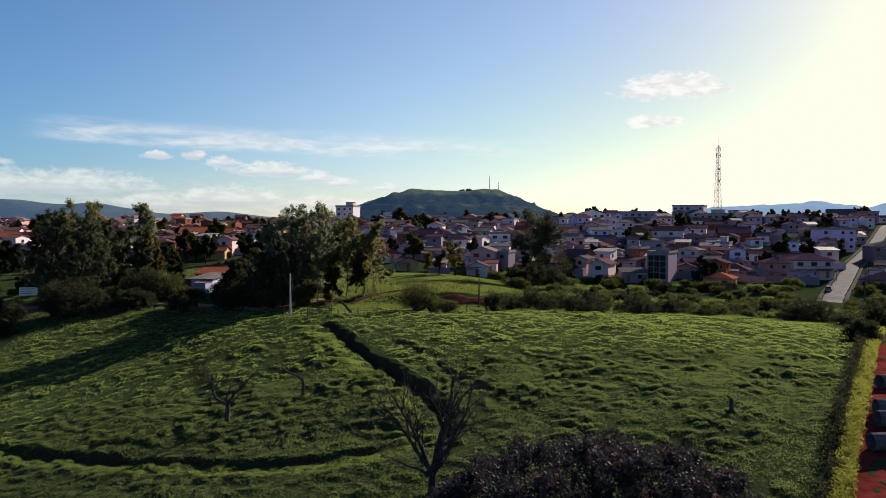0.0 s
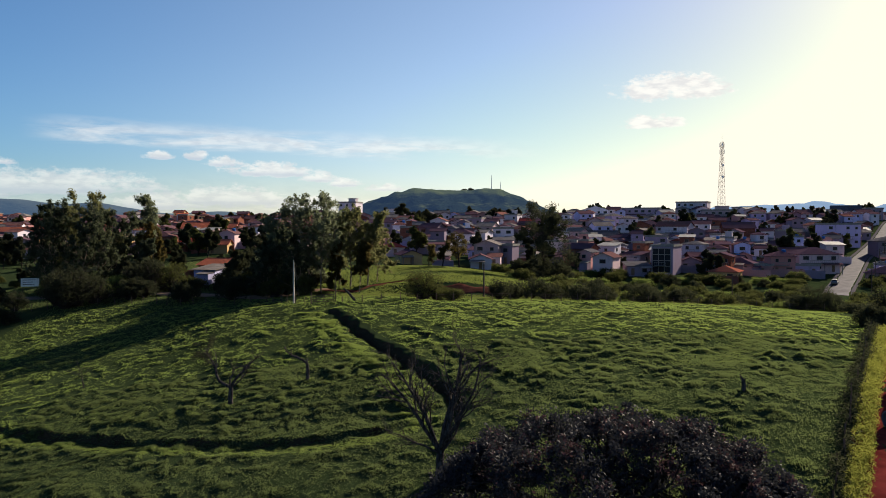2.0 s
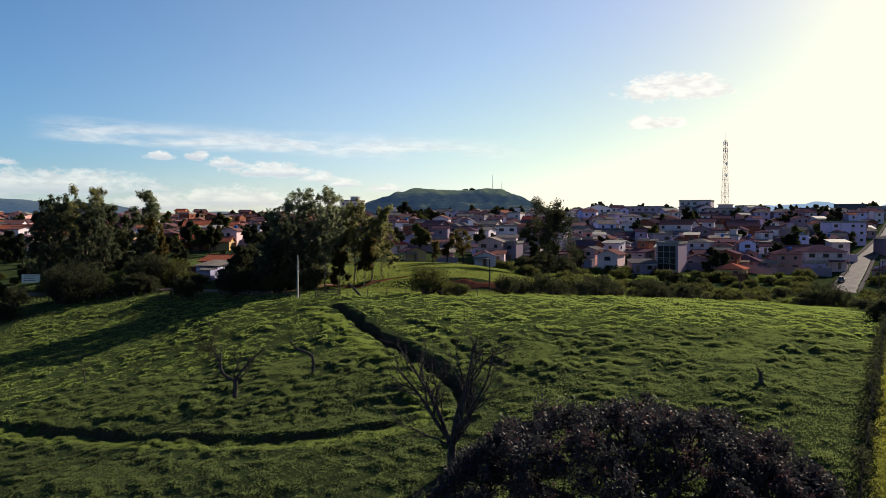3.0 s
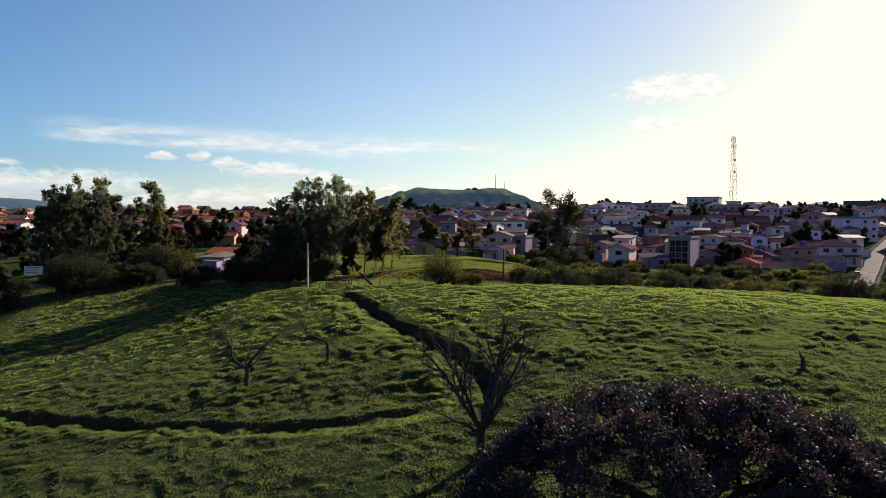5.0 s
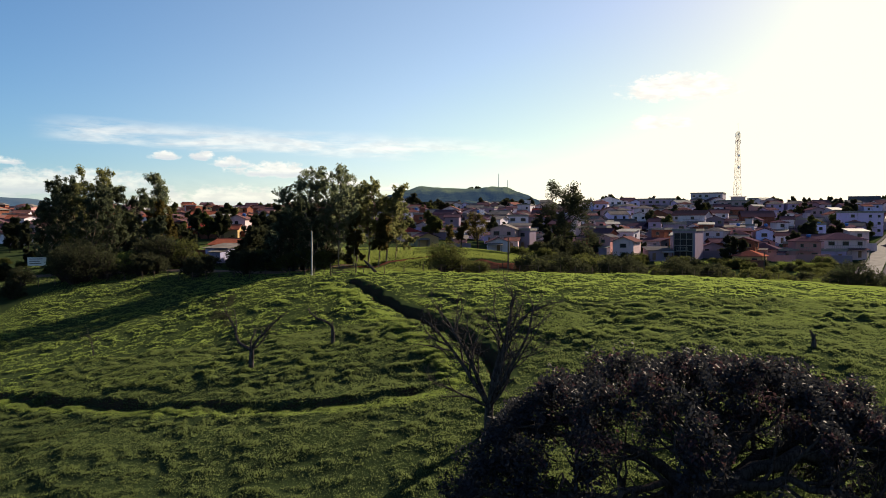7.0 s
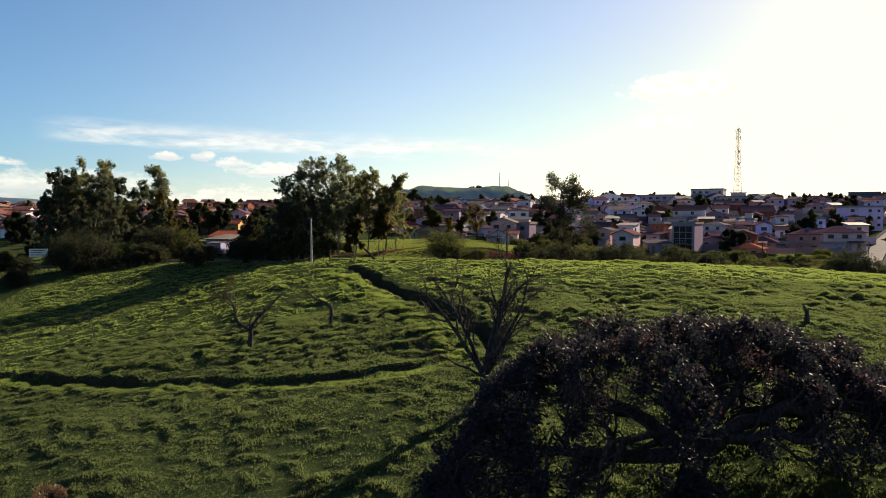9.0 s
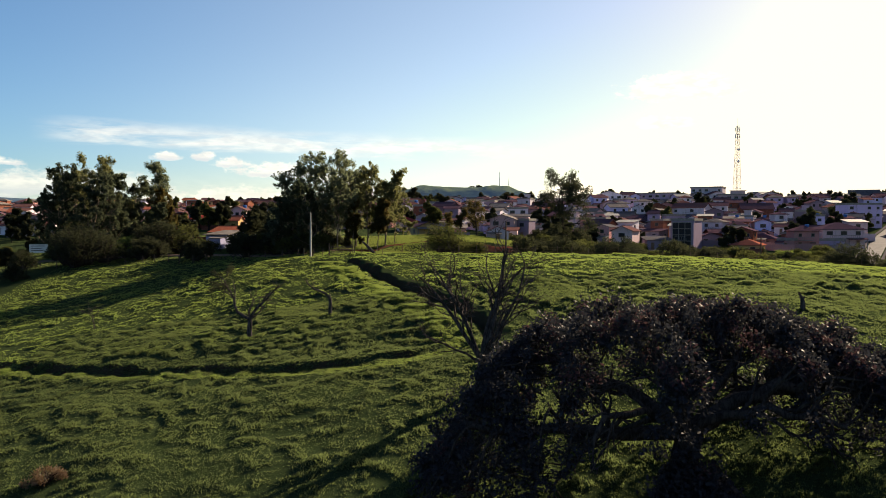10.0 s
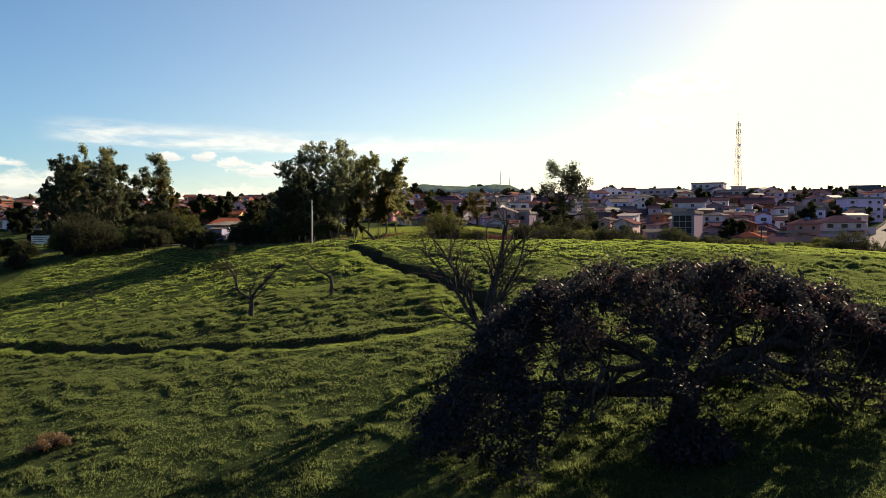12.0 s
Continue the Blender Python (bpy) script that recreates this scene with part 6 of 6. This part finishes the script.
grass("rough_grass", "dull rank grass beside the lane", 40000, -105, -32, 150, 240, 0.45, 66, 3)


# ---- poles, fences, tower and small things ----
def pole(label, x, y, tall, arms=True, lamp=False, yaw=0.0, mat=None):
    ob = thing("utility_pole", label, "utility pole", on(x, y, yaw), "utility poles")
    v, f = tubes([(np.array([(0, 0, -0.8), (0, 0, tall * 0.5), (0, 0, tall)]), np.array([0.17, 0.14, 0.10]))], 10)
    part("shaft", mesh_of("shaft", v, f, mat or POLE, True), ob)
    bm = bmesh.new()
    bmesh.ops.create_cone(bm, cap_ends=True, segments=10, radius1=0.11, radius2=0.06, depth=0.1, matrix=Matrix.Translation((0, 0, tall + 0.04)))
    part("cap", bm_mesh("cap", bm, mat or POLE), ob)
    if arms:
        bm = bmesh.new()
        box(bm, -0.9, 0.9, -0.06, 0.06, tall - 0.5, tall - 0.38)
        rounded(bm, 0.015)
        part("crossarm", bm_mesh("crossarm", bm, WOOD), ob)
        for k in (-0.8, 0.0, 0.8):
            bm = bmesh.new()
            bmesh.ops.create_cone(bm, cap_ends=True, segments=8, radius1=0.06, radius2=0.035, depth=0.2, matrix=Matrix.Translation((k, 0, tall - 0.27)))
            part("insulator", bm_mesh("insulator", bm, CONCRETE), ob)
    if lamp:
        v, f = tubes([(np.array([(0, 0, tall - 1.2), (0, -0.9, tall - 0.6), (0, -1.7, tall - 0.5)]), np.array([0.035, 0.03, 0.03]))], 8)
        part("lamp_arm", mesh_of("lamp_arm", v, f, STEEL, True), ob)
        bm = bmesh.new()
        box(bm, -0.14, 0.14, -2.2, -1.65, tall - 0.56, tall - 0.42)
        rounded(bm, 0.03)
        part("lamp_head", bm_mesh("lamp_head", bm, STEEL), ob)
    return ob


def cable(a, b, sag):
    pts = [Vector(a).lerp(Vector(b), k / 12) - Vector((0, 0, sag * 4 * (k / 12) * (1 - k / 12))) for k in range(13)]
    v, f = tubes([(np.array([p[:] for p in pts]), np.full(13, 0.022))], 5)
    ob = new("overhead_cable", mesh_of("overhead_cable", v, f, CABLE))
    return tagged(ob, "thin black overhead cable between poles", "cable", "overhead cables")


pole("plain tapered concrete utility pole by the gate", -25.9, 133.0, 7.1, False)
pole("weathered wooden pole behind the fence", 6.9, 150.0, 6.4, False, mat=WOOD)
pole("weathered wooden pole among the shrubs", 61.3, 170.0, 7.5, False, mat=WOOD)
STREET_POLES = ((113.5, 211), (121.5, 224), (137, 250), (152, 274), (168, 299), (184, 325))
for px, py in STREET_POLES:
    pole("grey concrete street pole with crossarm and lamp", px, py, 7.6, True, True, 57, WOOD)
for (ax, ay), (bx, by) in zip(STREET_POLES, STREET_POLES[1:]):
    for k in (-0.4, 0.4):
        cable((ax + k, ay - k, land(ax, ay) + 7.3), (bx + k, by - k, land(bx, by) + 7.3), 0.5)


def fence(label, path, gap, tall, seed, wires=3):
    rng = random.Random(seed)
    ob = thing("fence", label, "fence", pose(0, 0, 0))
    meshes = []
    for k in range(4):
        h = tall * rng.uniform(0.85, 1.15)
        v, f = tubes([(np.array([(0, 0, -0.4), (rng.uniform(-0.05, 0.05), 0, h * 0.5), (rng.uniform(-0.09, 0.09), rng.uniform(-0.05, 0.05), h)]), np.array([0.09, 0.08, 0.07]))], 7)
        meshes.append(mesh_of("post", v, f, WOOD, True))
    tops = []
    for (ax, ay), (bx, by) in zip(path, path[1:]):
        n = max(1, int(math.hypot(bx - ax, by - ay) / gap))
        for k in range(n):
            x, y = ax + (bx - ax) * k / n + rng.uniform(-0.2, 0.2), ay + (by - ay) * k / n + rng.uniform(-0.2, 0.2)
            part("post", rng.choice(meshes), ob, m=pose(x, y, land(x, y), rng.uniform(-4, 4), rng.uniform(-5, 5), rng.uniform(0, 360)))
            tops.append((x, y, land(x, y)))
    for w in range(wires):
        h = tall * (0.35 + 0.55 * w / max(1, wires - 1)) if wires > 1 else tall * 0.8
        v, f = tubes([(np.array(tops) + (0, 0, h), np.full(len(tops), 0.012))], 3)
        part("wire", mesh_of("wire", v, f, WIRE), ob)
    return ob


fence("weathered wooden post-and-wire fence along the pasture", ((-17.0, 127.5), (-8, 130.5), (4, 131), (14, 133), (30, 137), (50, 143), (70, 141)), 2.6, 1.35, 1)
fence("weathered wooden post-and-wire fence beside the dirt lane", ((-23.5, 129), (-32, 139), (-44, 143), (-60, 150), (-78, 148), (-100, 134), (-118, 122)), 2.6, 1.3, 2)
fence("old wooden post-and-wire fence beside the red track", FENCE_EAST, 3.0, 1.2, 3, 1)


def gate(x, y, yaw):
    ob = thing("farm_gate", "weathered wooden five-bar farm gate, closed", "gate", on(x, y, yaw))
    for k in range(5):
        bm = bmesh.new()
        box(bm, -1.7, 1.7, -0.025, 0.025, 0.25 + k * 0.26, 0.36 + k * 0.26)
        part("bar", bm_mesh("bar", bm, WOOD), ob)
    for px in (-1.65, 0.0, 1.65):
        bm = bmesh.new()
        box(bm, px - 0.06, px + 0.06, -0.07, -0.025, 0.2, 1.45)
        part("upright", bm_mesh("upright", bm, WOOD), ob)
    for s in (-1, 1):
        bm = bmesh.new()
        solid(bm, [(-1.6 * s, 0.03, 0.3), (-1.45 * s, 0.03, 0.3), (0.1 * s, 0.03, 1.35), (-0.05 * s, 0.03, 1.35)], [(-1.6 * s, 0.07, 0.3), (-1.45 * s, 0.07, 0.3), (0.1 * s, 0.07, 1.35), (-0.05 * s, 0.07, 1.35)])
        bmesh.ops.recalc_face_normals(bm, faces=bm.faces)
        part("brace", bm_mesh("brace", bm, WOOD), ob)
    for px in (-1.95, 1.95):
        v, f = tubes([(np.array([(px, 0, -0.5), (px, 0, 0.9), (px, 0, 1.8)]), np.array([0.13, 0.12, 0.11]))], 8)
        part("gate_post", mesh_of("gate_post", v, f, WOOD, True), ob)
    return ob


gate(-20.2, 128.3, 4)


def signboard(x, y, yaw):
    ob = thing("signboard", "plain white signboard on two posts", "signboard", on(x, y, yaw))
    bm = bmesh.new()
    box(bm, -1.9, 1.9, -0.04, 0.04, 1.3, 3.2)
    rounded(bm, 0.015)
    part("board", bm_mesh("board", bm, WHITE), ob)
    for px in (-1.6, 1.6):
        bm = bmesh.new()
        box(bm, px - 0.06, px + 0.06, 0.045, 0.16, -0.5, 3.1)
        part("post", bm_mesh("post", bm, WOOD), ob)
    for k, (a, b) in enumerate(((-1.5, 1.2), (-1.5, 0.6), (-1.5, 0.9))):
        bm = bmesh.new()
        box(bm, a, b, -0.052, -0.045, 2.75 - k * 0.5, 2.9 - k * 0.5)
        part("text_bar", bm_mesh("text_bar", bm, CEMENT_ROOF), ob)


signboard(-96.2, 182.0, 20)


def pipes():
    for k, (x, y) in enumerate(((40.2, 72.5), (38.7, 69.5), (35.4, 64.5), (45.5, 81.5))):
        ob = thing("concrete_pipe", "grey concrete drain pipe lying on red earth", "pipe", pose(x, y, land(x, y) + 0.80, 0, 90, -4 + 5 * k), "drain pipes")
        bm = bmesh.new()
        n, ring = 28, ((0.74, 0.0), (0.74, 2.2), (0.86, 2.2), (0.86, 2.5), (0.70, 2.5), (0.62, 2.3), (0.62, 0.0))
        cols = [[bm.verts.new((r * math.cos(2 * math.pi * i / n), r * math.sin(2 * math.pi * i / n), z)) for r, z in ring] for i in range(n)]
        for i in range(n):
            for j in range(len(ring)):
                bm.faces.new((cols[i][j], cols[(i + 1) % n][j], cols[(i + 1) % n][(j + 1) % len(ring)], cols[i][(j + 1) % len(ring)]))
        bmesh.ops.recalc_face_normals(bm, faces=bm.faces)
        part("barrel", bm_mesh("barrel", bm, PIPE, False), ob)


pipes()


def lattice_tower(x, y, z, tall, base, top):
    ob = thing("radio_tower", "tall red and white steel lattice mast with antennas", "radio tower", pose(x, y, z, 0, 0, 15))
    cut = [k / 14 for k in range(15)]
    def corner(k, i):
        r = base + (top - base) * k
        a = math.radians(45 + 90 * i)
        return np.array((r * math.cos(a), r * math.sin(a), tall * k))
    for i in range(4):
        v, f = tubes([(np.array([corner(k, i) for k in cut]), np.full(len(cut), 0.09))], 5)
        part("leg", mesh_of("leg", v, f, TOWER_RED), ob)
    for s in range(14):
        for i in range(4):
            a, b = corner(cut[s], i), corner(cut[s + 1], (i + 1) % 4)
            c, d = corner(cut[s], (i + 1) % 4), corner(cut[s + 1], i)
            for p, q, r in ((a, b, 0.035), (c, d, 0.035), (d, b, 0.04)):
                v, f = tubes([(np.array([p, q]), np.full(2, r))], 4)
                part("brace", mesh_of("brace", v, f, TOWER_WHITE if s % 2 else TOWER_RED), ob)
    for k in range(6):
        a = math.radians(60 * k)
        bm = bmesh.new()
        box(bm, -0.18, 0.18, -0.1, 0.1, 0, 2.2)
        rounded(bm, 0.03)
        part("antenna_panel", bm_mesh("antenna_panel", bm, WHITE), ob, m=pose(1.3 * math.cos(a), 1.3 * math.sin(a), tall - 3 - (k % 2) * 3.5, 0, 0, 60 * k + 90))
    v, f = tubes([(np.array([(0, 0, tall - 1), (0, 0, tall + 4.5)]), np.array([0.07, 0.04]))], 6)
    part("spire", mesh_of("spire", v, f, STEEL), ob)
    for h in (0.55, 0.7):
        bm = bmesh.new()
        bmesh.ops.create_cone(bm, cap_ends=True, segments=16, radius1=0.75, radius2=0.2, depth=0.4, matrix=pose(0, -1.2, tall * h, 90))
        part("dish", bm_mesh("dish", bm, WHITE), ob)


lattice_tower(150.7, 432, 24.5, 42.8, 2.4, 0.7)


def mast(x, y, z, tall):
    ob = thing("antenna_mast", "slender guyed antenna mast on the hilltop", "antenna mast", pose(x, y, z), "hilltop masts")
    v, f = tubes([(np.array([(0, 0, -4), (0, 0, tall * 0.6), (0, 0, tall)]), np.array([0.9, 0.7, 0.4]))], 6)
    part("shaft", mesh_of("shaft", v, f, STEEL), ob)


mast(112, 1900, 102, 37)
mast(134, 1900, 96, 27)


def log(x, y, yaw, long, tilt):
    ob = thing("fallen_log", "weathered fallen log propped in the grass", "log", pose(x, y, land(x, y) + 0.2, tilt, 0, yaw))
    v, f = tubes([(np.array([(0, -0.4, 0), (0.05, long * 0.5, 0.05), (0, long, 0)]), np.array([0.24, 0.2, 0.13]))], 8)
    part("stem", mesh_of("stem", v, f, DEAD_BARK, True), ob)


log(-15.6, 132.0, 40, 3.6, 28)


def car(x, y, yaw):
    """A small hatchback parked at the kerb."""
    ob = thing("car", "small silver-grey hatchback parked at the street kerb", "car", pose(x, y, land(x, y) + 0.1, 0, 0, yaw))
    bm = bmesh.new()
    side = [(-1.95, 0.32), (1.9, 0.32), (1.98, 0.62), (1.85, 0.86), (0.95, 0.98), (-1.75, 1.0), (-2.0, 0.75)]
    solid(bm, [(p, -0.82, q) for p, q in side], [(p, 0.82, q) for p, q in side])
    bmesh.ops.recalc_face_normals(bm, faces=bm.faces)
    rounded(bm, 0.06, 2)
    part("body", bm_mesh("body", bm, CAR_PAINT), ob)
    bm = bmesh.new()
    solid(bm, [(-1.72, -0.76, 0.97), (0.98, -0.76, 0.97), (0.98, 0.76, 0.97), (-1.72, 0.76, 0.97)], [(-1.4, -0.6, 1.42), (0.3, -0.6, 1.42), (0.3, 0.6, 1.42), (-1.4, 0.6, 1.42)])
    rounded(bm, 0.04)
    part("glasshouse", bm_mesh("glasshouse", bm, GLASS), ob, "dark windows")
    bm = bmesh.new()
    box(bm, -1.42, 0.32, -0.62, 0.62, 1.40, 1.46)
    rounded(bm, 0.02)
    part("roof", bm_mesh("roof", bm, CAR_PAINT), ob)
    for px in (-1.25, 1.25):
        for side_y in (-0.76, 0.76):
            bm = bmesh.new()
            bmesh.ops.create_cone(bm, cap_ends=True, segments=16, radius1=0.31, radius2=0.31, depth=0.2, matrix=pose(0, 0, 0, 90))
            wheel = part("wheel", bm_mesh("wheel", bm, CABLE), ob, m=pose(px, side_y, 0.31))
            bm = bmesh.new()
            bmesh.ops.create_cone(bm, cap_ends=True, segments=12, radius1=0.18, radius2=0.18, depth=0.23, matrix=pose(0, 0, 0, 90))
            part("rim", bm_mesh("rim", bm, STEEL), wheel)
    return ob


car(112.4, 228.6, 59)
